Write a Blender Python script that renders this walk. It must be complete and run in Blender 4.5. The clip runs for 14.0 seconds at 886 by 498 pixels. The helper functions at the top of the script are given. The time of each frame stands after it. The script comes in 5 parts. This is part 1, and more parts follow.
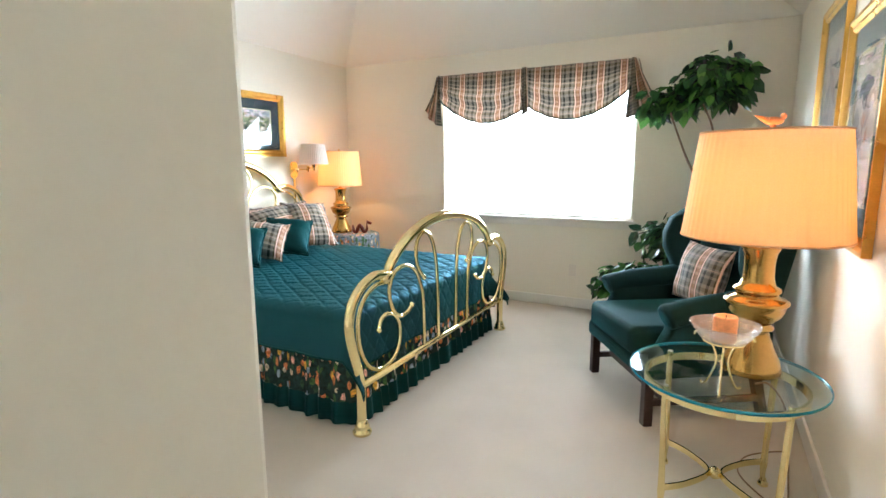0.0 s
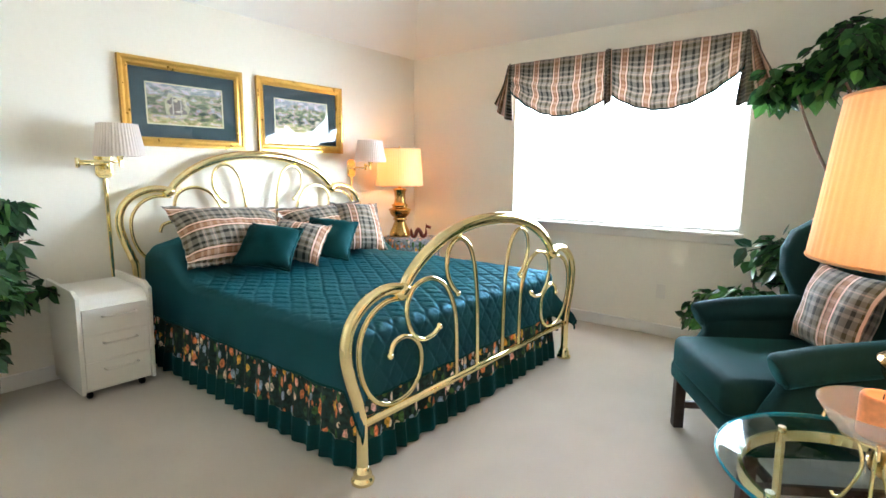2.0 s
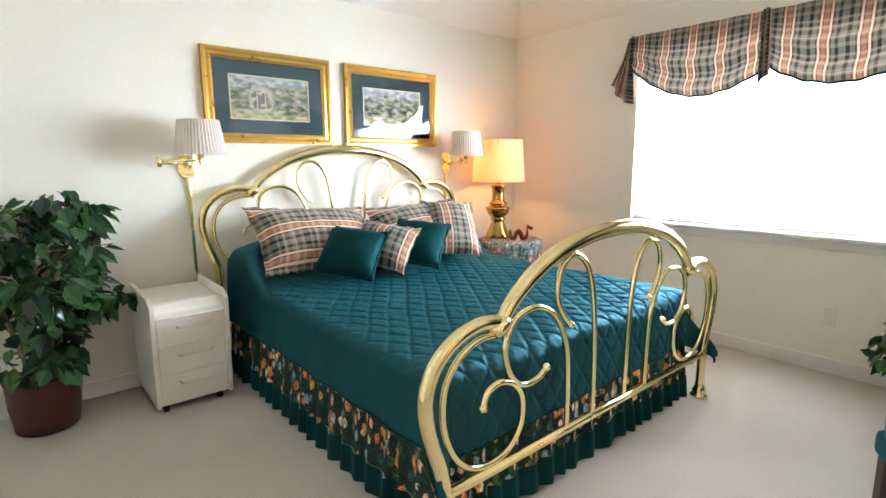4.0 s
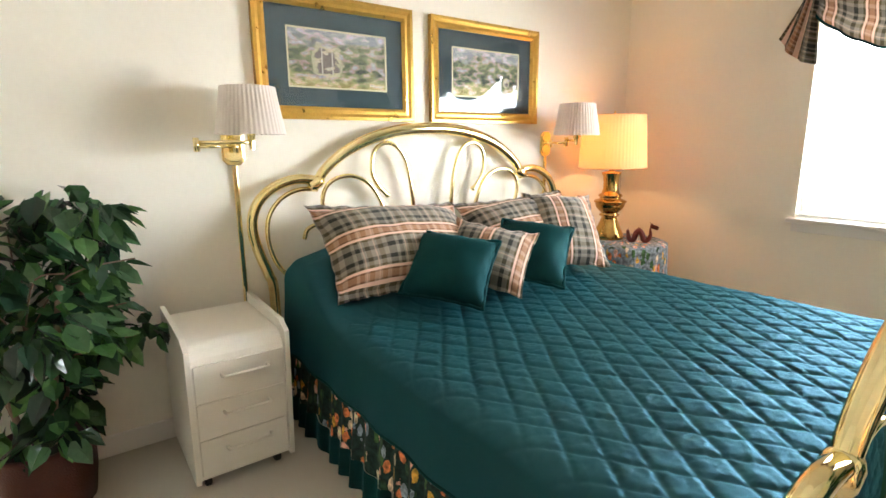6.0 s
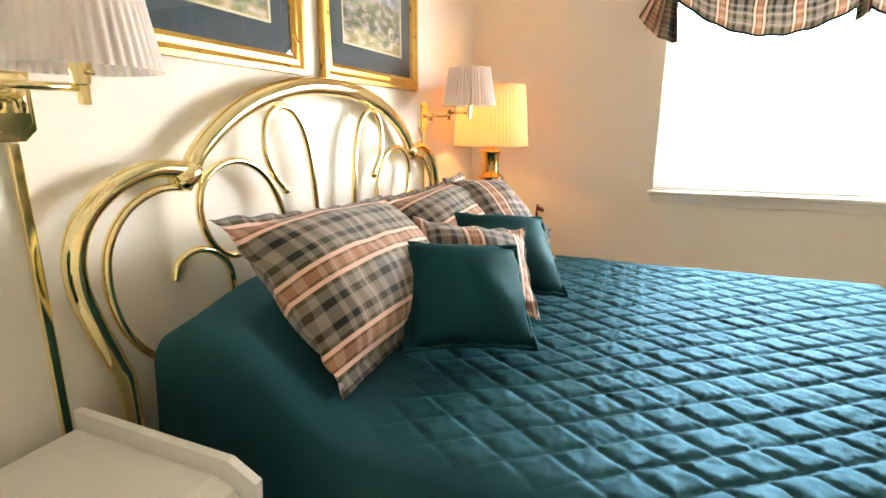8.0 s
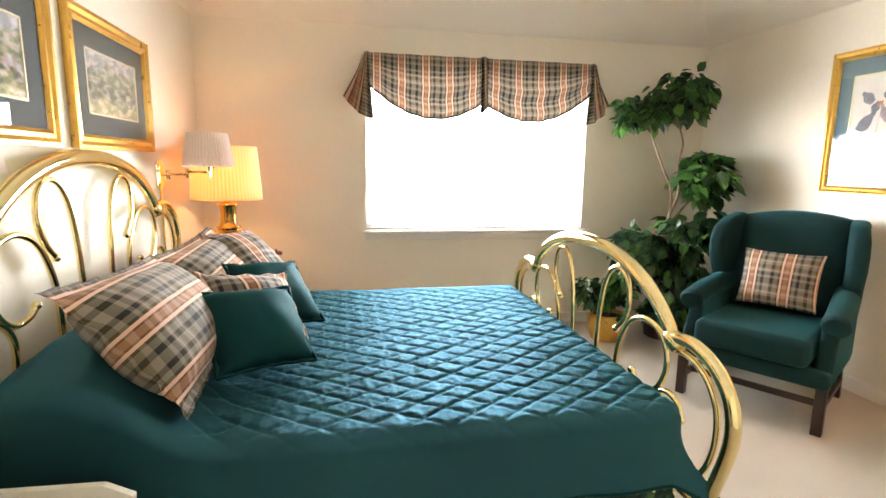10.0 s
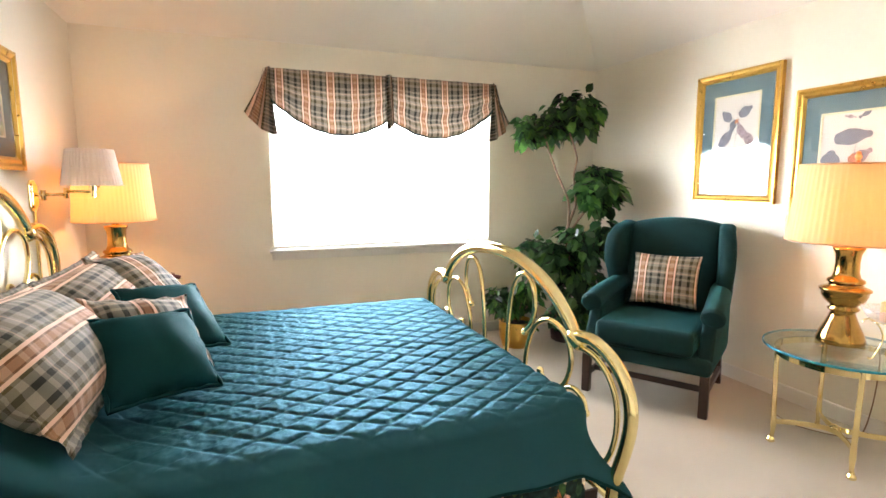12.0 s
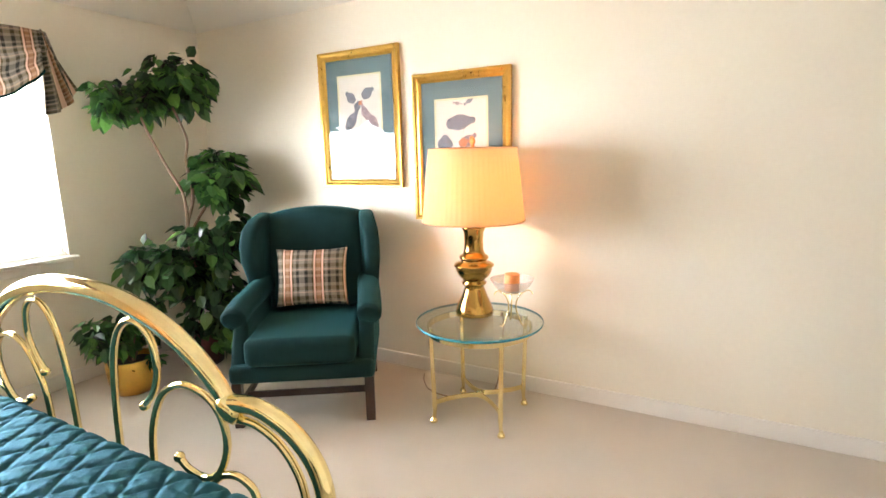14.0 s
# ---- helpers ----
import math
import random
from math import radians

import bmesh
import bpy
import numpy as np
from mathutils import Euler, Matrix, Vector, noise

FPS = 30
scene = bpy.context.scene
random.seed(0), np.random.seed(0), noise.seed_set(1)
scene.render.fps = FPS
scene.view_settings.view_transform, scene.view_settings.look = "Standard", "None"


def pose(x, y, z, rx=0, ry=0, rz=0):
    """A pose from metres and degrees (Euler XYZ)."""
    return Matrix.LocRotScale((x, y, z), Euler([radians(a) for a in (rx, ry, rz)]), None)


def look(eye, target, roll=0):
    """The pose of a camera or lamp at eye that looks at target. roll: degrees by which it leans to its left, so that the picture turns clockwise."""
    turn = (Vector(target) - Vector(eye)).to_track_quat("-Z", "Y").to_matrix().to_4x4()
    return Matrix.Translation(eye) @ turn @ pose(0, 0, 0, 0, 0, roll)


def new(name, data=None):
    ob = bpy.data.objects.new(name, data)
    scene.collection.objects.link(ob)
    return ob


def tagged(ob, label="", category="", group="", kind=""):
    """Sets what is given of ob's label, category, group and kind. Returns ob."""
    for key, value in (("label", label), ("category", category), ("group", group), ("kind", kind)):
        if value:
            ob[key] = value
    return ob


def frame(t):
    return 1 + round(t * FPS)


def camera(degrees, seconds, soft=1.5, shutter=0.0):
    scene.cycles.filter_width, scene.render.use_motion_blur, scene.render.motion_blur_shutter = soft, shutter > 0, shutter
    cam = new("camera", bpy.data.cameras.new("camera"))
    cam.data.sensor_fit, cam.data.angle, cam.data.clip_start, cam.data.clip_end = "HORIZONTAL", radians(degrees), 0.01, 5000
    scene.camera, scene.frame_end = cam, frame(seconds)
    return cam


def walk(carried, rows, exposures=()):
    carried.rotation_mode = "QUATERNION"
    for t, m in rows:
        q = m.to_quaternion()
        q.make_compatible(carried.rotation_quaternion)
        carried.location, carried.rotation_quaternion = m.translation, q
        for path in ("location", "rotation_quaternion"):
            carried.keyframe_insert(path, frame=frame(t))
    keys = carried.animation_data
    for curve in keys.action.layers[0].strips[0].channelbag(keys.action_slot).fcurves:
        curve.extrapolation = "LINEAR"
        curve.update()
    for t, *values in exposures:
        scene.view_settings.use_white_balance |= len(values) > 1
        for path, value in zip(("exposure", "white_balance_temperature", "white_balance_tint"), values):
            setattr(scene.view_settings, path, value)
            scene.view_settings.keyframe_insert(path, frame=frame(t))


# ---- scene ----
cam = camera(81.77, 14.0)
# seconds, x, y, z, yaw, pitch, roll
PATH = [
    (0.0, 3.771, -4.798, 1.360, 27.96, -9.38, 0.29),
    (0.5, 3.754, -4.601, 1.350, 29.70, -9.13, 0.03),
    (1.0, 3.727, -4.423, 1.315, 31.98, -8.70, -0.23),
    (1.5, 3.755, -4.273, 1.303, 35.68, -8.67, -0.23),
    (2.0, 3.747, -4.172, 1.289, 38.70, -8.64, -0.38),
    (2.5, 3.722, -4.109, 1.309, 41.57, -9.16, -0.15),
    (3.0, 3.600, -4.000, 1.327, 44.33, -9.64, 0.31),
    (5.5, 2.845, -3.648, 1.300, 54.25, -10.12, 0.02),
    (6.0, 2.483, -3.587, 1.324, 53.82, -11.70, 0.47),
    (6.5, 2.106, -3.473, 1.309, 52.12, -13.06, 0.59),
    (7.0, 1.734, -3.493, 1.295, 44.86, -14.29, 0.14),
    (7.5, 1.389, -3.536, 1.279, 33.01, -14.41, -1.21),
    (8.0, 1.205, -3.615, 1.265, 21.61, -13.55, -0.08),
    (8.5, 1.065, -3.759, 1.312, 8.99, -11.95, -2.06),
    (9.0, 1.094, -4.009, 1.366, 1.83, -10.65, -1.83),
    (11.3, 0.871, -4.292, 1.407, -22.68, -7.77, -0.96),
    (11.5, 0.822, -4.316, 1.397, -23.10, -7.50, -0.97),
    (12.0, 1.077, -4.227, 1.377, -20.75, -7.29, -0.00),
    (12.5, 1.380, -3.912, 1.310, -19.10, -7.10, 1.20),
    (13.0, 1.480, -3.800, 1.320, -24.90, -8.00, 1.80),
    (13.5, 1.450, -3.598, 1.276, -43.65, -7.75, 1.06),
    (14.0, 1.400, -3.726, 1.425, -61.38, -10.05, 1.38),
]
walk(cam, [(t, pose(x, y, z, 90 + pitch, 0, yaw) @ pose(0, 0, 0, 0, 0, -roll)) for t, x, y, z, yaw, pitch, roll in PATH],
     [(0, 0.24, 6000, 9), (3, 0.28, 5900, 10), (5.5, 0.18, 6400, 12), (7, 0.08, 7250, 15), (8.5, 0.31, 7100, 16), (9.2, 0.31, 7100, 16),
      (11.3, 0.40, 6950, 16), (12.5, 0.28, 6750, 15), (13.3, 0.24, 6750, 15), (14, 0.38, 6950, 16)])

# ---- world and light ----
world = bpy.data.worlds.new("sky")
scene.world = world
world.use_nodes = True
wn = world.node_tree
sky = wn.nodes.new("ShaderNodeTexSky")
sky.sky_type, sky.sun_disc = "NISHITA", False
sky.sun_elevation, sky.sun_rotation = radians(48), radians(150)
wn.links.new(sky.outputs[0], wn.nodes["Background"].inputs[0])
wn.nodes["Background"].inputs[1].default_value = 0.12
sun = new("sun", bpy.data.lights.new("sun", "SUN"))
sun.data.energy, sun.data.angle, sun.data.color = 2.5, radians(0.5), (1, 0.95, 0.88)
sun.matrix_world = look((0, -10, 12), (0, 0, 0))
LAMP_W = 7.5
SKY_GLOW, GROUND_GLOW = 56.0, 34.0



# ---- helpers for parts and materials ----
def thing(name, m, label, category, group=""):
    ob = new(name)
    ob.empty_display_size = 0.05
    ob.matrix_world = m
    return tagged(ob, label, category, group)


def part(name, bm, material, parent=None, label="", smooth=False):
    me = bpy.data.meshes.new(name)
    bmesh.ops.recalc_face_normals(bm, faces=bm.faces[:])
    bm.to_mesh(me)
    bm.free()
    if smooth:
        for p in me.polygons:
            p.use_smooth = True
    for m in (material if isinstance(material, (list, tuple)) else [material]):
        me.materials.append(m)
    ob = new(name, me)
    if parent is not None:
        ob.parent = parent
    if label:
        ob["label"] = label
    return ob


def bm_box(x0, x1, y0, y1, z0, z1, bevel=0.0, seg=2, bm=None):
    own = bm if bm is not None else bmesh.new()
    vs = [own.verts.new((x, y, z)) for x in (x0, x1) for y in (y0, y1) for z in (z0, z1)]
    fs = [own.faces.new([vs[i] for i in q]) for q in ((0, 1, 3, 2), (4, 6, 7, 5), (0, 4, 5, 1), (2, 3, 7, 6), (0, 2, 6, 4), (1, 5, 7, 3))]
    if bevel:
        es = list({e for f in fs for e in f.edges})
        bmesh.ops.recalc_face_normals(own, faces=fs)
        bmesh.ops.bevel(own, geom=es, offset=bevel, segments=seg, profile=0.5, affect="EDGES")
    return own


def bm_tube(pts, radii, sides=10, closed=False, bm=None, cap=True):
    """A tube along points, with a radius or a list of radii."""
    own = bm if bm is not None else bmesh.new()
    pts = [Vector(p) for p in pts]
    n = len(pts)
    if not isinstance(radii, (list, tuple)):
        radii = [radii] * n
    rings, up = [], None
    for i, p in enumerate(pts):
        a = pts[i - 1] if (i > 0 or closed) else p
        b = pts[(i + 1) % n] if (i < n - 1 or closed) else p
        d = (b - a).normalized()
        if up is None:
            up = Vector((0, 0, 1)) if abs(d.z) < 0.9 else Vector((1, 0, 0))
        side = d.cross(up).normalized()
        up = side.cross(d).normalized()
        rings.append([own.verts.new(p + radii[i] * (math.cos(2 * math.pi * k / sides) * side + math.sin(2 * math.pi * k / sides) * up)) for k in range(sides)])
    for i in range(n if closed else n - 1):
        r, s = rings[i], rings[(i + 1) % n]
        for k in range(sides):
            own.faces.new((r[k], r[(k + 1) % sides], s[(k + 1) % sides], s[k]))
    if cap and not closed:
        own.faces.new(rings[0])
        own.faces.new(rings[-1][::-1])
    return own


def bm_lathe(profile, sides=32, bm=None, cap=True, flute=0.0, flutes=0):
    """A turned body from (radius, z) pairs; flute: relative depth of vertical pleats."""
    own = bm if bm is not None else bmesh.new()
    rings = []
    for r, z in profile:
        ring = []
        for k in range(sides):
            a = 2 * math.pi * k / sides
            q = r * (1 + flute * math.cos(a * flutes)) if flute else r
            ring.append(own.verts.new((q * math.cos(a), q * math.sin(a), z)))
        rings.append(ring)
    for a, b in zip(rings, rings[1:]):
        for k in range(sides):
            own.faces.new((a[k], a[(k + 1) % sides], b[(k + 1) % sides], b[k]))
    if cap:
        own.faces.new(rings[0][::-1])
        own.faces.new(rings[-1])
    return own


def curve_pts(ctrl, per=8, closed=False):
    """Points of a smooth curve through the control points."""
    c = [Vector(p) for p in ctrl]
    n, out = len(c), []
    for i in range(n if closed else n - 1):
        g = (lambda k: c[k % n]) if closed else (lambda k: c[min(max(k, 0), n - 1)])
        p0, p1, p2, p3 = g(i - 1), g(i), g(i + 1), g(i + 2)
        for k in range(per):
            t = k / per
            out.append(0.5 * ((2 * p1) + (p2 - p0) * t + (2 * p0 - 5 * p1 + 4 * p2 - p3) * t * t + (3 * p1 - p0 - 3 * p2 + p3) * t ** 3))
    if not closed:
        out.append(c[-1])
    return out


def material(name, color, rough=0.5, metal=0.0, vary=0.06, scale=6.0, fine=120.0, bump=0.0, bump_scale=200.0, spec=0.5, sheen=0.0, rough_vary=0.08, sheen_tint=(1, 1, 1)):
    """A surface with variation at two scales, in metres of the object's space."""
    m = bpy.data.materials.new(name)
    m.use_nodes = True
    nt = m.node_tree
    b = nt.nodes["Principled BSDF"]
    geo = nt.nodes.new("ShaderNodeNewGeometry")
    n1, n2 = nt.nodes.new("ShaderNodeTexNoise"), nt.nodes.new("ShaderNodeTexNoise")
    n1.inputs["Scale"].default_value, n2.inputs["Scale"].default_value = scale, fine
    for n in (n1, n2):
        nt.links.new(geo.outputs["Position"], n.inputs["Vector"])
        n.inputs["Detail"].default_value = 3
    add = nt.nodes.new("ShaderNodeMath")
    add.operation = "ADD"
    nt.links.new(n1.outputs[0], add.inputs[0])
    nt.links.new(n2.outputs[0], add.inputs[1])
    mr = nt.nodes.new("ShaderNodeMapRange")
    mr.inputs[1].default_value, mr.inputs[2].default_value = 0.6, 1.4
    mr.inputs[3].default_value, mr.inputs[4].default_value = 1 - vary, 1 + vary
    nt.links.new(add.outputs[0], mr.inputs[0])
    mul = nt.nodes.new("ShaderNodeVectorMath")
    mul.operation = "SCALE"
    mul.inputs[0].default_value = color
    nt.links.new(mr.outputs[0], mul.inputs["Scale"])
    nt.links.new(mul.outputs[0], b.inputs["Base Color"])
    rr = nt.nodes.new("ShaderNodeMapRange")
    rr.inputs[3].default_value, rr.inputs[4].default_value = max(rough - rough_vary, 0.02), min(rough + rough_vary, 1)
    nt.links.new(n1.outputs[0], rr.inputs[0])
    nt.links.new(rr.outputs[0], b.inputs["Roughness"])
    b.inputs["Metallic"].default_value = metal
    b.inputs["Specular IOR Level"].default_value = spec
    if sheen:
        b.inputs["Sheen Weight"].default_value = sheen
        b.inputs["Sheen Tint"].default_value, b.inputs["Sheen Roughness"].default_value = (*sheen_tint, 1), 0.35
    if bump:
        n3 = nt.nodes.new("ShaderNodeTexNoise")
        n3.inputs["Scale"].default_value = bump_scale
        nt.links.new(geo.outputs["Position"], n3.inputs["Vector"])
        bp = nt.nodes.new("ShaderNodeBump")
        bp.inputs["Strength"].default_value, bp.inputs["Distance"].default_value = bump, 0.004
        nt.links.new(n3.outputs[0], bp.inputs["Height"])
        nt.links.new(bp.outputs[0], b.inputs["Normal"])
    return m


WALL = material("cream_wall_paint", (0.845, 0.80, 0.682), 0.7, vary=0.02, scale=1.2, fine=40, bump=0.05, bump_scale=140)
CEIL = material("white_ceiling_paint", (0.87, 0.85, 0.785), 0.85, vary=0.02, scale=1.5, bump=0.25, bump_scale=90)
TRIM = material("white_trim_paint", (0.82, 0.79, 0.73), 0.35, vary=0.02)
CARPET = material("beige_carpet_pile", (0.60, 0.535, 0.445), 0.95, vary=0.10, scale=2.2, fine=260, bump=0.8, bump_scale=420, spec=0.1, sheen=0.2)
GREEN = material("dark_green_cotton", (0.006, 0.042, 0.042), 0.6, vary=0.2, scale=7, fine=500, bump=0.25, bump_scale=700, spec=0.02, sheen=0.28, sheen_tint=(0.02, 0.38, 0.52))
BRASS = material("polished_brass", (0.94, 0.80, 0.42), 0.09, 1.0, vary=0.06, scale=9, fine=60, rough_vary=0.04)
ANTIQUE = material("antique_brass", (0.50, 0.30, 0.09), 0.14, 1.0, vary=0.12, scale=14, fine=80)
WHITE = material("white_laminate", (0.80, 0.755, 0.66), 0.3, vary=0.015, rough_vary=0.02)
DARKWOOD = material("dark_mahogany", (0.035, 0.014, 0.009), 0.35, vary=0.2, scale=30, fine=200)
GOLD = material("gilt_moulding", (0.66, 0.39, 0.09), 0.3, 0.85, vary=0.12, scale=25, fine=180)



def thread_gloss(m, color, amount, rough):
    """The coloured lustre of mercerised thread, laid over a cloth."""
    nt = m.node_tree
    out = nt.nodes["Material Output"]
    g, mx = nt.nodes.new("ShaderNodeBsdfGlossy"), nt.nodes.new("ShaderNodeMixShader")
    g.inputs["Color"].default_value, g.inputs["Roughness"].default_value, mx.inputs[0].default_value = (*color, 1), rough, amount
    normal = nt.nodes["Principled BSDF"].inputs["Normal"]
    if normal.links:
        nt.links.new(normal.links[0].from_socket, g.inputs["Normal"])
    nt.links.new(out.inputs[0].links[0].from_socket, mx.inputs[1])
    nt.links.new(g.outputs[0], mx.inputs[2])
    nt.links.new(mx.outputs[0], out.inputs[0])


thread_gloss(GREEN, (0.17, 0.44, 0.60), 0.125, 0.43)


def nodes_of(name, rough=0.8, spec=0.3):
    m = bpy.data.materials.new(name)
    m.use_nodes = True
    b = m.node_tree.nodes["Principled BSDF"]
    b.inputs["Roughness"].default_value, b.inputs["Specular IOR Level"].default_value = rough, spec
    return m, m.node_tree, b


def ramp(nt, stops, constant=True):
    r = nt.nodes.new("ShaderNodeValToRGB")
    r.color_ramp.interpolation = "CONSTANT" if constant else "LINEAR"
    els = r.color_ramp.elements
    while len(els) < len(stops):
        els.new(0.5)
    for e, (p, c) in zip(els, stops):
        e.position, e.color = p, (*c, 1)
    return r


def math_node(nt, op, a, b=None):
    n = nt.nodes.new("ShaderNodeMath")
    n.operation = op
    for i, v in enumerate((a, b)):
        if v is None:
            continue
        if isinstance(v, (int, float)):
            n.inputs[i].default_value = v
        else:
            nt.links.new(v, n.inputs[i])
    return n.outputs[0]


def mix_color(nt, fac, a, b, mode="MIX"):
    n = nt.nodes.new("ShaderNodeMix")
    n.data_type, n.blend_type = "RGBA", mode
    for i, v in ((0, fac), (6, a), (7, b)):
        if isinstance(v, (int, float)):
            n.inputs[i].default_value = v
        elif isinstance(v, tuple):
            n.inputs[i].default_value = (*v, 1)
        else:
            nt.links.new(v, n.inputs[i])
    return n.outputs[2]


def plaid(name, repeat, translucent=0.0, depth=1.0):
    """Woven plaid in salmon, taupe, slate and green, by the cloth's own metres."""
    m, nt, b = nodes_of(name, 0.75)
    uv = nt.nodes.new("ShaderNodeTexCoord")
    sep = nt.nodes.new("ShaderNodeSeparateXYZ")
    nt.links.new(uv.outputs["UV"], sep.inputs[0])
    ground, dark, olive, band, salmon, pink = (0.34, 0.29, 0.23), (0.022, 0.023, 0.016), (0.12, 0.085, 0.028), (0.36, 0.135, 0.05), (0.72, 0.33, 0.17), (1.0, 0.66, 0.50)
    warp = [(0.0, ground), (0.07, dark), (0.17, ground), (0.29, olive), (0.37, band), (0.44, salmon), (0.56, band), (0.63, olive), (0.71, ground), (0.80, dark), (0.89, ground)]
    weft = [(0.0, ground), (0.18, olive), (0.30, ground), (0.40, dark), (0.58, ground), (0.66, dark), (0.76, ground), (0.88, olive)]
    threads = ([(0.0, (0, 0, 0)), (0.345, (1, 1, 1)), (0.405, (0, 0, 0)), (0.595, (1, 1, 1)), (0.655, (0, 0, 0))], [(0.0, (0, 0, 0)), (0.10, (1, 1, 1)), (0.13, (0, 0, 0)), (0.80, (1, 1, 1)), (0.83, (0, 0, 0))])
    cols, lines = [], []
    for i, st, rep in ((0, warp, repeat), (1, weft, repeat * 1.05)):
        f = math_node(nt, "FRACT", math_node(nt, "DIVIDE", sep.outputs[i], rep))
        r = ramp(nt, st)
        nt.links.new(f, r.inputs[0])
        cols.append(r.outputs[0])
        ln = ramp(nt, threads[i])
        nt.links.new(f, ln.inputs[0])
        lines.append(ln.outputs[0])
    c = mix_color(nt, 0.45, cols[0], cols[1])
    c = mix_color(nt, math_node(nt, "MULTIPLY", lines[1], 0.30), c, pink)
    c = mix_color(nt, math_node(nt, "MULTIPLY", lines[0], 0.95), c, pink)
    nz = nt.nodes.new("ShaderNodeTexNoise")
    nz.inputs["Scale"].default_value = 900
    nt.links.new(uv.outputs["UV"], nz.inputs["Vector"])
    c = mix_color(nt, 0.35, c, nz.outputs[0], "OVERLAY")
    c = mix_color(nt, 1.0, c, (depth, depth, depth), "MULTIPLY")
    nt.links.new(c, b.inputs["Base Color"])
    bp = nt.nodes.new("ShaderNodeBump")
    bp.inputs["Strength"].default_value, bp.inputs["Distance"].default_value = 0.3, 0.002
    nt.links.new(nz.outputs[0], bp.inputs["Height"])
    nt.links.new(bp.outputs[0], b.inputs["Normal"])
    b.inputs["Sheen Weight"].default_value = 0.2
    if translucent:
        tr = nt.nodes.new("ShaderNodeBsdfTranslucent")
        nt.links.new(c, tr.inputs[0])
        mx = nt.nodes.new("ShaderNodeMixShader")
        mx.inputs[0].default_value = translucent
        nt.links.new(b.outputs[0], mx.inputs[1])
        nt.links.new(tr.outputs[0], mx.inputs[2])
        nt.links.new(mx.outputs[0], nt.nodes["Material Output"].inputs[0])
    return m


PLAID = plaid("salmon_plaid_cotton", 0.19, 0.0, 0.85)
PLAID_SHEER = plaid("salmon_plaid_drapery", 0.188, 0.07, 0.7)
PLAID_LINED = plaid("lined_dark_plaid_drapery", 0.11, 0.0, 0.75)


def cloth_translucent(name, color, amount, rough=0.8):
    m, nt, b = nodes_of(name, rough)
    uv = nt.nodes.new("ShaderNodeNewGeometry")
    nz = nt.nodes.new("ShaderNodeTexNoise")
    nz.inputs["Scale"].default_value = 300
    nt.links.new(uv.outputs["Position"], nz.inputs["Vector"])
    c = mix_color(nt, 0.12, color, nz.outputs[0], "OVERLAY")
    nt.links.new(c, b.inputs["Base Color"])
    tr = nt.nodes.new("ShaderNodeBsdfTranslucent")
    nt.links.new(c, tr.inputs[0])
    mx = nt.nodes.new("ShaderNodeMixShader")
    mx.inputs[0].default_value = amount
    nt.links.new(b.outputs[0], mx.inputs[1])
    nt.links.new(tr.outputs[0], mx.inputs[2])
    nt.links.new(mx.outputs[0], nt.nodes["Material Output"].inputs[0])
    return m


SHADE = cloth_translucent("pleated_ivory_shade", (0.80, 0.57, 0.34), 0.42)
SHADE_WHITE = cloth_translucent("pleated_white_shade", (0.85, 0.77, 0.70), 0.35)
SLAT = cloth_translucent("white_blind_slat", (0.75, 0.75, 0.74), 0.25, 0.4)


def floral(name, base):
    m, nt, b = nodes_of(name, 0.8)
    uv = nt.nodes.new("ShaderNodeTexCoord")
    v = nt.nodes.new("ShaderNodeTexVoronoi")
    v.inputs["Scale"].default_value = 21
    mp = nt.nodes.new("ShaderNodeMapping")
    mp.inputs["Scale"].default_value = (1.5, 0.85, 1)
    nt.links.new(uv.outputs["UV"], mp.inputs[0])
    nt.links.new(mp.outputs[0], v.inputs["Vector"])
    nz = nt.nodes.new("ShaderNodeTexNoise")
    nz.inputs["Scale"].default_value = 48
    nt.links.new(uv.outputs["UV"], nz.inputs["Vector"])
    sep = nt.nodes.new("ShaderNodeSeparateColor")
    nt.links.new(v.outputs["Color"], sep.inputs[0])
    cols = ramp(nt, [(0.0, base), (0.18, (0.85, 0.26, 0.10)), (0.32, (0.90, 0.48, 0.36)), (0.44, (0.04, 0.09, 0.05)), (0.54, (0.92, 0.74, 0.52)), (0.66, (0.85, 0.46, 0.08)), (0.74, (0.35, 0.42, 0.50)), (0.86, (0.07, 0.15, 0.05))])
    nt.links.new(sep.outputs[0], cols.inputs[0])
    d = math_node(nt, "ADD", v.outputs["Distance"], math_node(nt, "MULTIPLY", nz.outputs[0], 0.8))
    inside = math_node(nt, "LESS_THAN", d, 0.87)
    c = mix_color(nt, inside, base, cols.outputs[0])
    shade = math_node(nt, "MULTIPLY", math_node(nt, "POWER", nz.outputs[0], 1.6), 2.9)
    n = nt.nodes.new("ShaderNodeVectorMath")
    n.operation = "SCALE"
    nt.links.new(c, n.inputs[0])
    nt.links.new(shade, n.inputs["Scale"])
    nt.links.new(n.outputs[0], b.inputs["Base Color"])
    return m


FLORAL = floral("dark_floral_chintz", (0.012, 0.035, 0.03))
FLORAL_PALE = floral("slate_floral_chintz", (0.25, 0.28, 0.30))


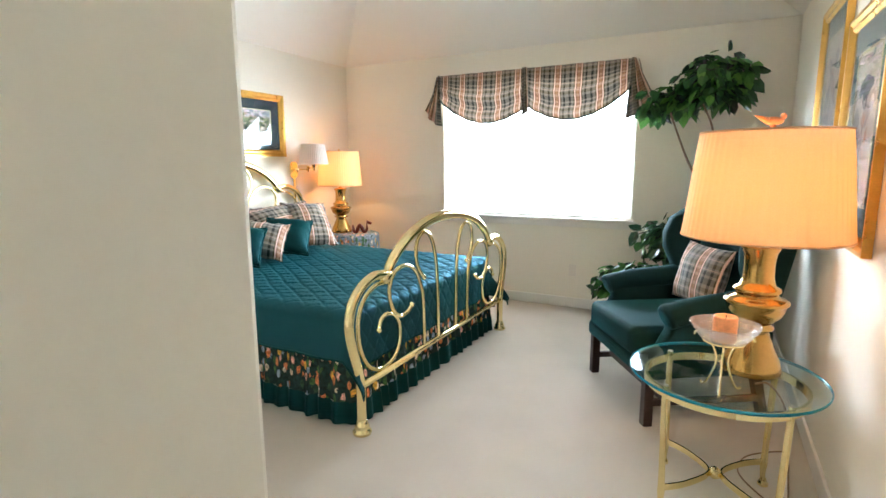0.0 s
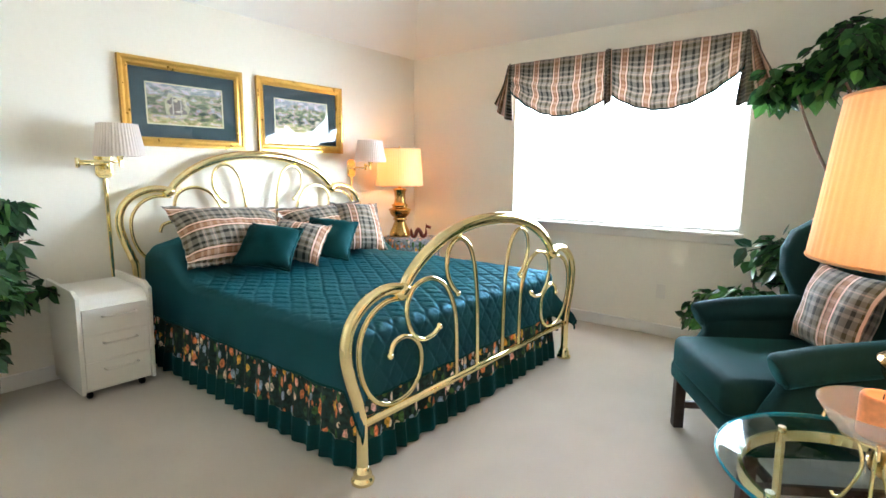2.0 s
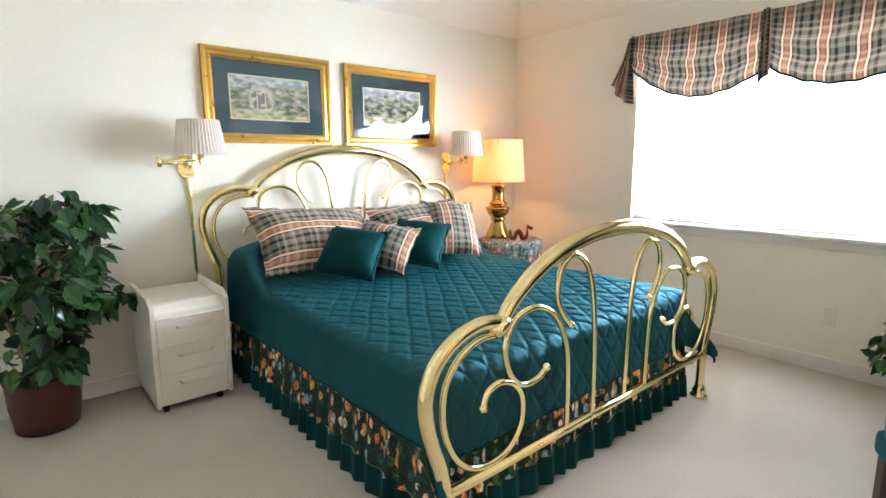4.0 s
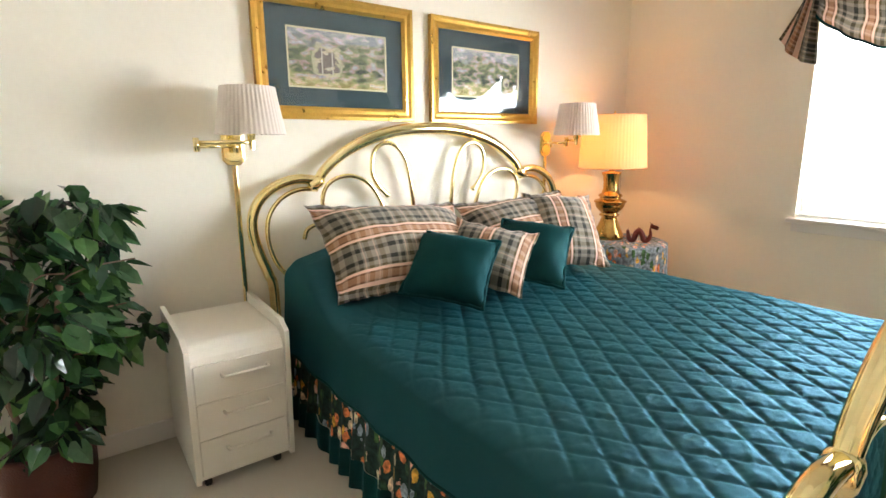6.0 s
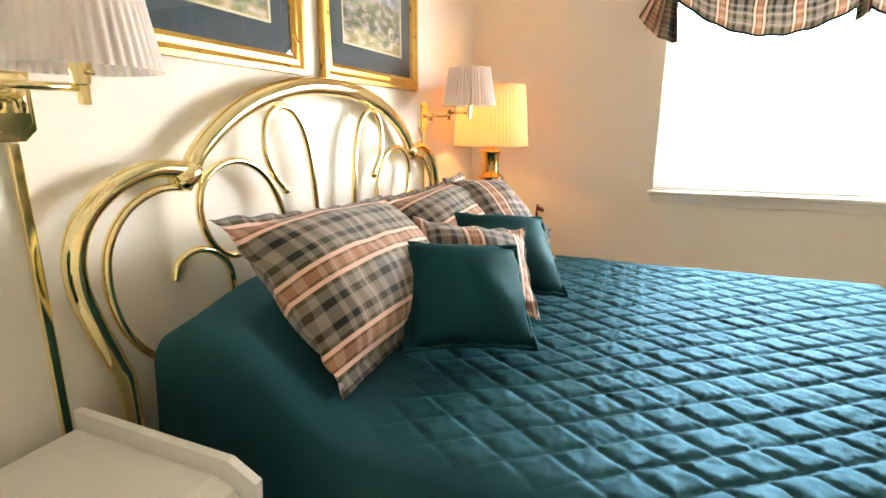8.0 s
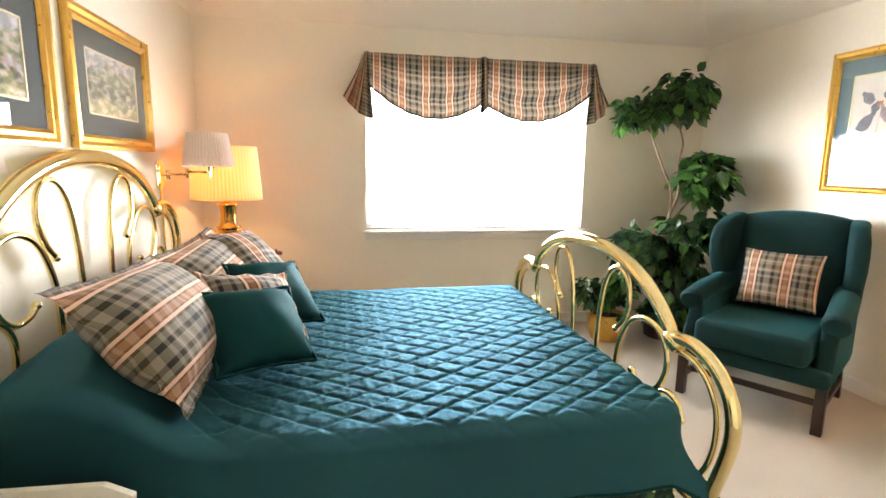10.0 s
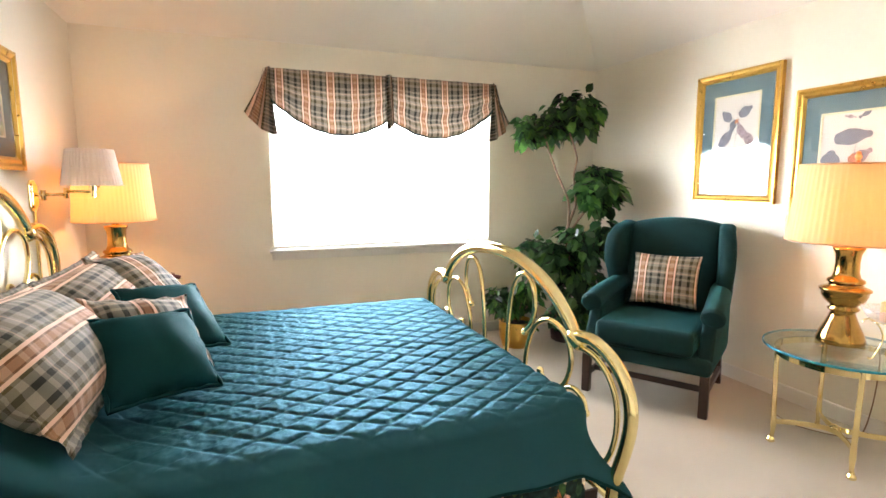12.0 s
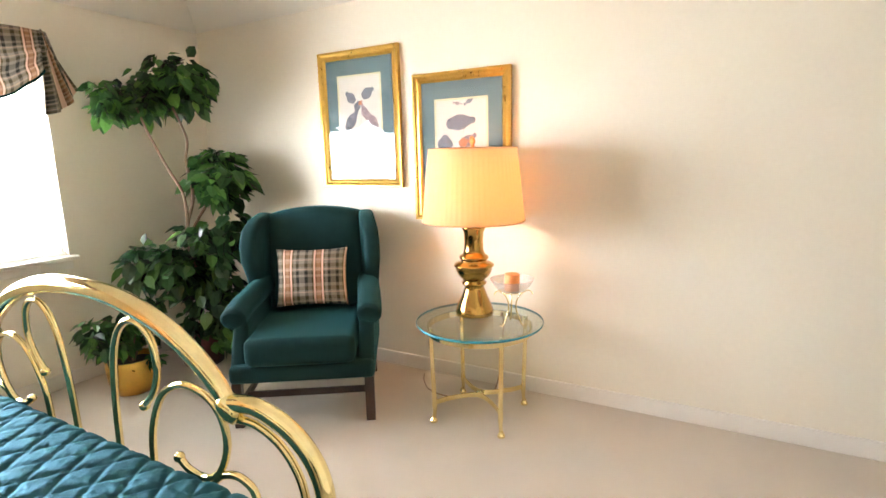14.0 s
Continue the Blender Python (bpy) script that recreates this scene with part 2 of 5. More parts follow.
def leaf_material(name, c0, c1):
    m, nt, b = nodes_of(name, 0.22, 0.6)
    g = nt.nodes.new("ShaderNodeNewGeometry")
    r = ramp(nt, [(0, c0), (0.75, c1), (1, (c1[0] * 1.9, c1[1] * 1.7, c1[2] * 1.2))], False)
    nt.links.new(g.outputs["Random Per Island"], r.inputs[0])
    nz = nt.nodes.new("ShaderNodeTexNoise")
    nz.inputs["Scale"].default_value = 60
    nt.links.new(g.outputs["Position"], nz.inputs["Vector"])
    c = mix_color(nt, 0.25, r.outputs[0], nz.outputs[0], "OVERLAY")
    nt.links.new(c, b.inputs["Base Color"])
    tr = nt.nodes.new("ShaderNodeBsdfTranslucent")
    nt.links.new(c, tr.inputs[0])
    mx = nt.nodes.new("ShaderNodeMixShader")
    mx.inputs[0].default_value = 0.22
    nt.links.new(b.outputs[0], mx.inputs[1])
    nt.links.new(tr.outputs[0], mx.inputs[2])
    nt.links.new(mx.outputs[0], nt.nodes["Material Output"].inputs[0])
    return m


LEAF = leaf_material("ficus_leaves", (0.012, 0.036, 0.016), (0.06, 0.165, 0.045))
LEAF2 = leaf_material("dark_ficus_leaves", (0.010, 0.030, 0.018), (0.055, 0.135, 0.050))
BARK = material("grey_brown_bark", (0.22, 0.14, 0.09), 0.85, vary=0.25, scale=20, fine=150, bump=0.6, bump_scale=90)
BASKET = material("dark_red_wicker", (0.075, 0.018, 0.012), 0.55, vary=0.25, scale=30, fine=200, bump=0.6, bump_scale=160)
POTBRASS = material("warm_brass_pot", (0.75, 0.45, 0.10), 0.3, 0.9, vary=0.1, scale=12)
SOIL = material("dark_potting_soil", (0.03, 0.02, 0.014), 0.95, vary=0.3, scale=40, bump=0.8, bump_scale=120)
MAT_GREEN = material("dark_teal_mat_board", (0.035, 0.065, 0.075), 0.8, vary=0.04)
MAT_BLUE = material("grey_blue_mat_board", (0.13, 0.21, 0.23), 0.8, vary=0.05)
FILLET = material("pale_gilt_fillet", (0.72, 0.66, 0.42), 0.45, 0.3, vary=0.05)
DRAGON = material("red_lacquer", (0.13, 0.015, 0.010), 0.3, vary=0.2, scale=60)
WAX = material("orange_candle_wax", (0.88, 0.34, 0.12), 0.5, vary=0.18, scale=35, fine=90)
BIRD = material("orange_glazed_ceramic", (0.80, 0.30, 0.10), 0.3, vary=0.2, scale=50)
PLASTIC = material("ivory_plastic", (0.80, 0.75, 0.66), 0.4, vary=0.02)
CORD = material("brown_lamp_cord", (0.25, 0.16, 0.09), 0.5, vary=0.1)
BLACK = material("black_castor", (0.02, 0.018, 0.016), 0.5, vary=0.1)
SATIN = material("satin_green_cushion", (0.004, 0.036, 0.037), 0.5, vary=0.16, scale=9, fine=600, bump=0.3, bump_scale=800, spec=0.02, sheen=0.2, sheen_tint=(0.05, 0.5, 0.6))
thread_gloss(SATIN, (0.10, 0.42, 0.46), 0.025, 0.4)
CHAIRCLOTH = material("dark_green_upholstery", (0.010, 0.037, 0.039), 0.7, vary=0.15, scale=12, fine=700, bump=0.35, bump_scale=900, spec=0.08, sheen=0.3, sheen_tint=(0.08, 0.5, 0.55))


def clear(name, color, rough=0.0, ior=1.48):
    m, nt, b = nodes_of(name, rough, 0.5)
    b.inputs["Base Color"].default_value = (*color, 1)
    b.inputs["Transmission Weight"].default_value, b.inputs["IOR"].default_value = 1, ior
    return m




def thin_glass(name, tint, rough=0.01, ior=1.5, gain=1.0):
    """Flat glass: clear to look through, with a mirror gloss that grows at a slant."""
    m = bpy.data.materials.new(name)
    m.use_nodes = True
    nt = m.node_tree
    nt.nodes.remove(nt.nodes["Principled BSDF"])
    t, g, f, mx = (nt.nodes.new("ShaderNode" + k) for k in ("BsdfTransparent", "BsdfGlossy", "LayerWeight", "MixShader"))
    t.inputs[0].default_value = (*tint, 1)
    g.inputs["Roughness"].default_value = rough
    f.inputs[0].default_value = 0.5
    gloss = math_node(nt, "ADD", math_node(nt, "MULTIPLY", math_node(nt, "POWER", f.outputs["Facing"], 5.0), 0.95), 0.045)
    nt.links.new(gloss, mx.inputs[0])
    nt.links.new(t.outputs[0], mx.inputs[1])
    nt.links.new(g.outputs[0], mx.inputs[2])
    nt.links.new(mx.outputs[0], nt.nodes["Material Output"].inputs[0])
    return m


PICGLASS = thin_glass("picture_glass", (0.98, 0.98, 0.98))
TABLEGLASS = thin_glass("clear_table_glass", (0.90, 0.97, 0.97))
TABLEEDGE = clear("blue_green_glass_edge", (0.05, 0.42, 0.55), 0.08)
TABLEEDGE.node_tree.nodes["Principled BSDF"].inputs["Transmission Weight"].default_value = 0.55
BOWLGLASS = thin_glass("clear_bowl_glass", (0.95, 0.96, 0.97), 0.02, 1.5)


def frosted(m, amount):
    """A faint white frost over clear glass."""
    nt = m.node_tree
    out = nt.nodes["Material Output"]
    d, mx = nt.nodes.new("ShaderNodeBsdfDiffuse"), nt.nodes.new("ShaderNodeMixShader")
    d.inputs[0].default_value, mx.inputs[0].default_value = (0.85, 0.87, 0.88, 1), amount
    nt.links.new(out.inputs[0].links[0].from_socket, mx.inputs[1])
    nt.links.new(d.outputs[0], mx.inputs[2])
    nt.links.new(mx.outputs[0], out.inputs[0])


frosted(BOWLGLASS, 0.22)


def landscape(name, seed, house):
    """A painted garden scene: sky, trees, lawn and a pale building."""
    m, nt, b = nodes_of(name, 0.6)
    uv = nt.nodes.new("ShaderNodeTexCoord")
    sep = nt.nodes.new("ShaderNodeSeparateXYZ")
    nt.links.new(uv.outputs["UV"], sep.inputs[0])
    nz, n2 = nt.nodes.new("ShaderNodeTexNoise"), nt.nodes.new("ShaderNodeTexNoise")
    for n, s in ((nz, 4.0), (n2, 9)):
        n.inputs["Scale"].default_value = s
        n.inputs["Detail"].default_value = 5
        mp = nt.nodes.new("ShaderNodeMapping")
        mp.inputs["Location"].default_value = (seed, seed * 2, 0)
        nt.links.new(uv.outputs["UV"], mp.inputs[0])
        nt.links.new(mp.outputs[0], n.inputs["Vector"])
    wob = math_node(nt, "SUBTRACT", nz.outputs[0], 0.5)
    h = math_node(nt, "ADD", sep.outputs[1], math_node(nt, "MULTIPLY", wob, 0.75))
    base = ramp(nt, [(0.0, (0.62, 0.48, 0.14)), (0.14, (0.70, 0.60, 0.24)), (0.22, (0.34, 0.36, 0.14)), (0.32, (0.04, 0.07, 0.05)), (0.5, (0.12, 0.15, 0.09)), (0.62, (0.30, 0.36, 0.17)), (0.74, (0.22, 0.24, 0.16)), (0.86, (0.66, 0.68, 0.80))], False)
    nt.links.new(h, base.inputs[0])
    spots = ramp(nt, [(0.0, (0.02, 0.03, 0.04)), (0.42, (0.04, 0.05, 0.05)), (0.50, (0.26, 0.32, 0.16)), (0.57, (0.72, 0.42, 0.42)), (0.63, (0.55, 0.58, 0.70)), (0.70, (0.95, 0.90, 0.84))], False)
    nt.links.new(n2.outputs[0], spots.inputs[0])
    c = mix_color(nt, 0.55, base.outputs[0], spots.outputs[0])
    # a pale arbour with a dark opening, its outline broken by the brushwork
    dx = math_node(nt, "DIVIDE", math_node(nt, "SUBTRACT", sep.outputs[0], house[0]), house[2])
    dy = math_node(nt, "DIVIDE", math_node(nt, "SUBTRACT", sep.outputs[1], house[1]), house[3])
    d = math_node(nt, "ADD", math_node(nt, "POWER", math_node(nt, "ABSOLUTE", dx), 2.5), math_node(nt, "POWER", math_node(nt, "ABSOLUTE", dy), 2.5))
    d = math_node(nt, "ADD", d, math_node(nt, "MULTIPLY", math_node(nt, "SUBTRACT", n2.outputs[0], 0.5), 3.2))
    c = mix_color(nt, math_node(nt, "MULTIPLY", math_node(nt, "LESS_THAN", d, 1.0), 0.55), c, (0.74, 0.68, 0.46))
    c = mix_color(nt, math_node(nt, "MULTIPLY", math_node(nt, "LESS_THAN", d, 0.30), 0.75), c, (0.10, 0.07, 0.10))
    post = math_node(nt, "LESS_THAN", math_node(nt, "ABSOLUTE", math_node(nt, "SUBTRACT", math_node(nt, "ABSOLUTE", dx), 0.34)), 0.05)
    c = mix_color(nt, math_node(nt, "MULTIPLY", post, math_node(nt, "LESS_THAN", d, 0.28)), c, (0.56, 0.52, 0.46))
    nt.links.new(c, b.inputs["Base Color"])
    return m


PAINT1 = landscape("garden_painting", 3.1, (0.38, 0.46, 0.15, 0.30))
PAINT2 = landscape("park_painting", 8.7, (0.80, 0.34, 0.05, 0.10))
PAPER = material("cream_print_paper", (0.74, 0.70, 0.64), 0.8, vary=0.04)
INK_A = material("slate_botanical_ink", (0.20, 0.21, 0.25), 0.8, vary=0.35, scale=30, fine=120)
INK_B = material("mauve_botanical_ink", (0.34, 0.26, 0.28), 0.8, vary=0.35, scale=30, fine=120)
INK_C = material("rust_botanical_ink", (0.55, 0.22, 0.12), 0.8, vary=0.3, scale=30, fine=120)



# ---- the room ----
W, SOUTH, HALL, TOP = 4.25, -5.3, -6.3, 2.44
WX0, WX1, WZ0, WZ1 = 1.245, 3.125, 0.86, 2.12


def setting(name, bm, mat, label="", smooth=False):
    return tagged(part(name, bm, mat, None, label, smooth), label, "", "", "structure")


setting("floor", bm_box(-0.12, W + 0.12, HALL - 0.12, 0.15, -0.1, 0), CARPET, "beige cut-pile carpet over the whole floor")
setting("wall_west", bm_box(-0.12, 0, SOUTH, 0.15, 0, TOP), WALL, "cream painted wall behind the brass bed")
bm = bm_box(0, WX0, 0, 0.15, 0, TOP)
bm_box(WX1, W, 0, 0.15, 0, TOP, bm=bm)
bm_box(WX0, WX1, 0, 0.15, 0, WZ0, bm=bm)
bm_box(WX0, WX1, 0, 0.15, WZ1, TOP, bm=bm)
setting("wall_north", bm, WALL, "cream painted wall with the bedroom window")
setting("wall_east", bm_box(W, W + 0.12, HALL, 0.15, 0, TOP), WALL, "cream painted wall beside the armchair")
setting("wall_south", bm_box(-0.12, 3.099, SOUTH - 0.12, SOUTH, 0, TOP), WALL, "plain cream painted wall")
setting("wall_passage", bm_box(3.10, 3.245, HALL, -4.33, 0, TOP, 0.012), WALL, "end of the cream wall beside the entry")
setting("wall_entry", bm_box(3.02, W + 0.12, HALL - 0.12, HALL, 0, TOP), WALL, "plain cream painted wall closing the entry")
# vaulted ceiling: four slopes up to a flat middle
bm = bmesh.new()
IN, RISE = 1.3, 0.75
lo = [(-0.0, SOUTH), (W, SOUTH), (W, 0), (0, 0)]
hi = [(IN, SOUTH + IN), (W - IN, SOUTH + IN), (W - IN, -IN), (IN, -IN)]
a = [bm.verts.new((x, y, TOP)) for x, y in lo]
b = [bm.verts.new((x, y, TOP + RISE)) for x, y in hi]
for i in range(4):
    bm.faces.new((a[i], a[(i + 1) % 4], b[(i + 1) % 4], b[i]))
bm.faces.new(b)
c = [bm.verts.new((v.co.x + (-0.12 if v.co.x < 1 else 0.12), v.co.y + (-0.12 if v.co.y < -3 else 0.15), TOP)) for v in a]
d = [bm.verts.new((v.co.x, v.co.y, TOP + RISE + 0.14)) for v in b]
for i in range(4):
    bm.faces.new((c[i], c[(i + 1) % 4], d[(i + 1) % 4], d[i]))
    bm.faces.new((a[i], a[(i + 1) % 4], c[(i + 1) % 4], c[i]))
bm.faces.new(d)
setting("ceiling", bm, CEIL, "white vaulted ceiling sloping up from the walls")
setting("ceiling_entry", bm_box(3.02, W, HALL, SOUTH, TOP, TOP + 0.1), CEIL, "flat white ceiling over the entry")
# window
win = tagged(new("window_1"), "wide white window with a painted sill", "window", "", "structure")
FR = 0.05
for n, (x0, x1, z0, z1) in {"frame_left": (WX0, WX0 + FR, WZ0, WZ1), "frame_right": (WX1 - FR, WX1, WZ0, WZ1), "frame_top": (WX0 + FR, WX1 - FR, WZ1 - FR, WZ1), "frame_bottom": (WX0 + FR, WX1 - FR, WZ0, WZ0 + FR)}.items():
    part("window_frame", bm_box(x0, x1, 0.07, 0.12, z0, z1, 0.006), TRIM, win)
part("window_sill", bm_box(WX0 - 0.03, WX1 + 0.03, -0.07, 0.0, WZ0 - 0.025, WZ0, 0.006), TRIM, win)
part("apron", bm_box(WX0 - 0.01, WX1 + 0.01, -0.018, 0.0, WZ0 - 0.085, WZ0 - 0.026, 0.004), TRIM, win)
glass = thin_glass("window_glass", (0.97, 0.98, 0.98))
pane = part("pane", bm_box(WX0 + FR, WX1 - FR, 0.092, 0.098, WZ0 + FR, WZ1 - FR), glass, win)
pane.visible_shadow = False
# bright overcast daylight behind the window
def glow(name, color, strength):
    m = bpy.data.materials.new(name)
    m.use_nodes = True
    nt = m.node_tree
    nt.nodes.remove(nt.nodes["Principled BSDF"])
    em = nt.nodes.new("ShaderNodeEmission")
    em.inputs[0].default_value, em.inputs[1].default_value = (*color, 1), strength
    nt.links.new(em.outputs[0], nt.nodes["Material Output"].inputs[0])
    return m


# the lower sheet is an added upright glow that lifts the ceiling, no modelled ground
for z0, z1, m, words in ((1.3, 5.5, glow("bright_sky", (0.80, 0.90, 1.0), SKY_GLOW), "bright white sky outside the window"), (-1.5, 1.3, glow("ground_light_panel", (0.92, 0.97, 1.0), GROUND_GLOW), "upright glowing panel added for light from below outside the window")):
    bm = bmesh.new()
    bm.faces.new([bm.verts.new(v) for v in ((-4, 3.0, z0), (8.5, 3.0, z0), (8.5, 3.0, z1), (-4, 3.0, z1))])
    tagged(part("backdrop", bm, m), words, "", "", "structure")
# baseboards
for i, (x0, x1, y0, y1) in enumerate(((0, 0.014, SOUTH, 0), (0.014, W - 0.014, -0.014, 0), (W - 0.014, W, HALL, 0), (3.245, 3.259, HALL, -4.33), (0.014, 3.10, SOUTH, SOUTH + 0.014))):
    setting("baseboard", bm_box(x0, x1, y0, y1, 0, 0.095, 0.004), TRIM, "white painted baseboard")



# ---- grids with cloth coordinates ----
def bm_grid(nx, ny, place, width=1.0, height=1.0, closed=False):
    bm = bmesh.new()
    uvl = bm.loops.layers.uv.new("UVMap")
    vs = [[bm.verts.new(place(i / nx, j / ny)) for j in range(ny + 1)] for i in range(nx + (0 if closed else 1))]
    n = len(vs)
    for i in range(nx):
        for j in range(ny):
            f = bm.faces.new((vs[i][j], vs[(i + 1) % n][j], vs[(i + 1) % n][j + 1], vs[i][j + 1]))
            for lp, (a, b) in zip(f.loops, ((i, j), (i + 1, j), (i + 1, j + 1), (i, j + 1))):
                lp[uvl].uv = (a / nx * width, b / ny * height)
    return bm


def smoothstep(a, b, x):
    t = min(max((x - a) / (b - a), 0), 1)
    return t * t * (3 - 2 * t)


# ---- brass bed ----
YC = -1.89
bed = thing("bed", pose(0, YC, 0), "king-size polished brass bed with scrolled head and foot", "bed")
OUTER = [(1.0, 0.0), (1.0, 0.12), (1.0, 0.25), (1.02, 0.35), (1.055, 0.45), (1.08, 0.552), (1.075, 0.636), (1.035, 0.71), (0.955, 0.768), (0.845, 0.797), (0.735, 0.785)]
ARCH = [(0.745, 0.755), (0.69, 0.835), (0.57, 0.92), (0.42, 0.985), (0.22, 1.03), (0.0, 1.043)]
SPIRAL = [(0.735, 0.742), (0.84, 0.745), (0.935, 0.705), (0.995, 0.63), (1.01, 0.54), (0.995, 0.45), (0.955, 0.37), (0.89, 0.31), (0.797, 0.283), (0.69, 0.30), (0.62, 0.37), (0.612, 0.473), (0.66, 0.54), (0.735, 0.567), (0.80, 0.548), (0.822, 0.5)]
SCURVE = [(0.47, 0.555), (0.515, 0.527), (0.60, 0.522), (0.672, 0.57), (0.71, 0.66), (0.69, 0.745), (0.62, 0.792), (0.52, 0.797), (0.42, 0.745), (0.35, 0.63), (0.328, 0.5), (0.322, 0.25)]
LOOP = [(0.318, 0.69), (0.375, 0.745), (0.41, 0.82), (0.398, 0.91), (0.345, 0.958), (0.27, 0.957), (0.205, 0.90), (0.165, 0.79), (0.14, 0.6), (0.13, 0.25)]


def bed_end(name, x, scale, lift, label, low):
    group = thing(name, pose(x, 0, 0), "", "")
    group.parent = bed
    group["label"] = label

    def tube(nm, prof, r, sides=12, per=7):
        for s in (-1, 1):
            pts = curve_pts([(0, s * a * scale, b + lift if b > 0.2 else b) for a, b in prof], per)
            pts = [p for p in pts if p.z >= low - 1e-6 or nm == "post"]
            part(nm, bm_tube(pts, r, sides), BRASS, group, smooth=True)

    tube("post", OUTER, 0.0245, 14)
    pts = curve_pts([(0, a * scale, b + lift) for a, b in ARCH] + [(0, -a * scale, b + lift) for a, b in ARCH[-2::-1]], 8)
    n = len(pts)
    part("arch", bm_tube(pts, [0.021 + 0.012 * math.sin(math.pi * i / (n - 1)) ** 0.7 for i in range(n)], 14), BRASS, group, smooth=True)
    tube("outer_scroll", SPIRAL, 0.0115)
    tube("s_scroll", SCURVE, 0.0115)
    tube("loop", LOOP, 0.0115)
    for s in (-1, 1):
        j = bm_lathe([(0.004, -0.045), (0.027, -0.04), (0.034, -0.02), (0.034, 0.015), (0.027, 0.035), (0.004, 0.042)], 16)
        bmesh.ops.transform(j, matrix=pose(0, s * 0.742 * scale, 0.775 + lift, s * 60), verts=j.verts[:])
        part("collar", j, BRASS, group, smooth=True)
        f = bm_lathe([(0.048, 0.0), (0.05, 0.014), (0.043, 0.022), (0.036, 0.03), (0.04, 0.042), (0.03, 0.055), (0.027, 0.075)], 20)
        bmesh.ops.transform(f, matrix=pose(0, s * 1.0 * scale, 0), verts=f.verts[:])
        part("foot", f, BRASS, group, smooth=True)
        for prof in ((SPIRAL[-1], SCURVE[0], LOOP[0]) if lift == 0 else (LOOP[0], SCURVE[0])):
            k = bmesh.new()
            bmesh.ops.create_icosphere(k, subdivisions=2, radius=0.017, matrix=pose(0, s * prof[0] * scale, prof[1] + lift))
            part("finial", k, BRASS, group, smooth=True)
    part("rail", bm_tube([(0, -1.0 * scale, 0.255), (0, 1.0 * scale, 0.255)], 0.019, 14), BRASS, group, smooth=True)
    return group


bed_end("footboard", 2.255, 0.947, 0.0, "polished brass footboard with scrolled tubes", 0.25)
bed_end("headboard", 0.065, 0.947, 0.362, "taller polished brass headboard with scrolled tubes", 0.6)
for s in (-1, 1):
    part("side_rail", bm_box(0.08, 2.235, s * 0.887 - 0.008, s * 0.887 + 0.008, 0.2, 0.26, 0.004), DARKWOOD, bed)
part("box_spring", bm_box(0.12, 2.165, -0.875, 0.875, 0.2, 0.38, 0.03), SATIN, bed)
part("mattress", bm_box(0.12, 2.165, -0.885, 0.885, 0.383, 0.595, 0.05), PLASTIC, bed)
for sx in (0.4, 1.9):
    for s in (-0.6, 0.6):
        part("support_leg", bm_box(sx - 0.03, sx + 0.03, s - 0.03, s + 0.03, 0, 0.2), DARKWOOD, bed)

# ---- quilted bedspread ----
QX, QY = 0.158, 0.112
X0, X1, HALF, TOPZ = 0.12, 2.18, 0.91, 0.612


def spread_point(a, b):
    """a: metres from the head along the cloth, b: metres from the middle across it."""
    flat_x, flat_y = X1 - X0 - 0.05, HALF - 0.05
    dx, dy = max(a - flat_x, 0), max(abs(b) - flat_y, 0)
    sy = 1 if b > 0 else -1
    d = math.hypot(dx, dy)
    x, y = X0 + min(a, flat_x), min(abs(b), flat_y)
    R = 0.05
    if d > 0:
        ang = min(d / R, math.pi / 2)
        out, down = R * math.sin(ang), R * (1 - math.cos(ang)) + max(d - R * math.pi / 2, 0)
        fold = 0.007 * math.sin(a * 21 + math.sin(b * 3) * 2) * smoothstep(0.08, 0.3, down) if dy > dx else 0.006 * math.sin(b * 24) * smoothstep(0.08, 0.3, down)
        out += 0.05 * smoothstep(0, 0.35, down) * (0.7 if dy >= dx else 0.15) + fold
        ux, uy = dx / d, dy / d
        x, y, z = x + out * ux, y + out * uy, TOPZ - down
        # the loose corner swings clear of the post
        swing = smoothstep(0.02, 0.26, min(dx, dy)) * smoothstep(0.05, 0.4, down)
        x, y = x + 0.13 * swing, y + 0.09 * swing
    else:
        z = TOPZ
    # the sleeping pillows under the cloth at the head
    bulge = smoothstep(0.60, 0.22, a) * (0.72 + 0.28 * smoothstep(-0.02, 0.10, a)) * (0.75 + 0.25 * smoothstep(HALF + 0.05, HALF - 0.3, abs(b)))
    bulge *= 1 - smoothstep(0.0, 0.26, TOPZ - z)
    z += 0.245 * bulge * (1 - 0.25 * math.exp(-(b / 0.12) ** 2))
    z += 0.006 * noise.noise(Vector((a * 2.2, b * 2.2, 0)))
    return Vector((x, sy * y + YC, z))


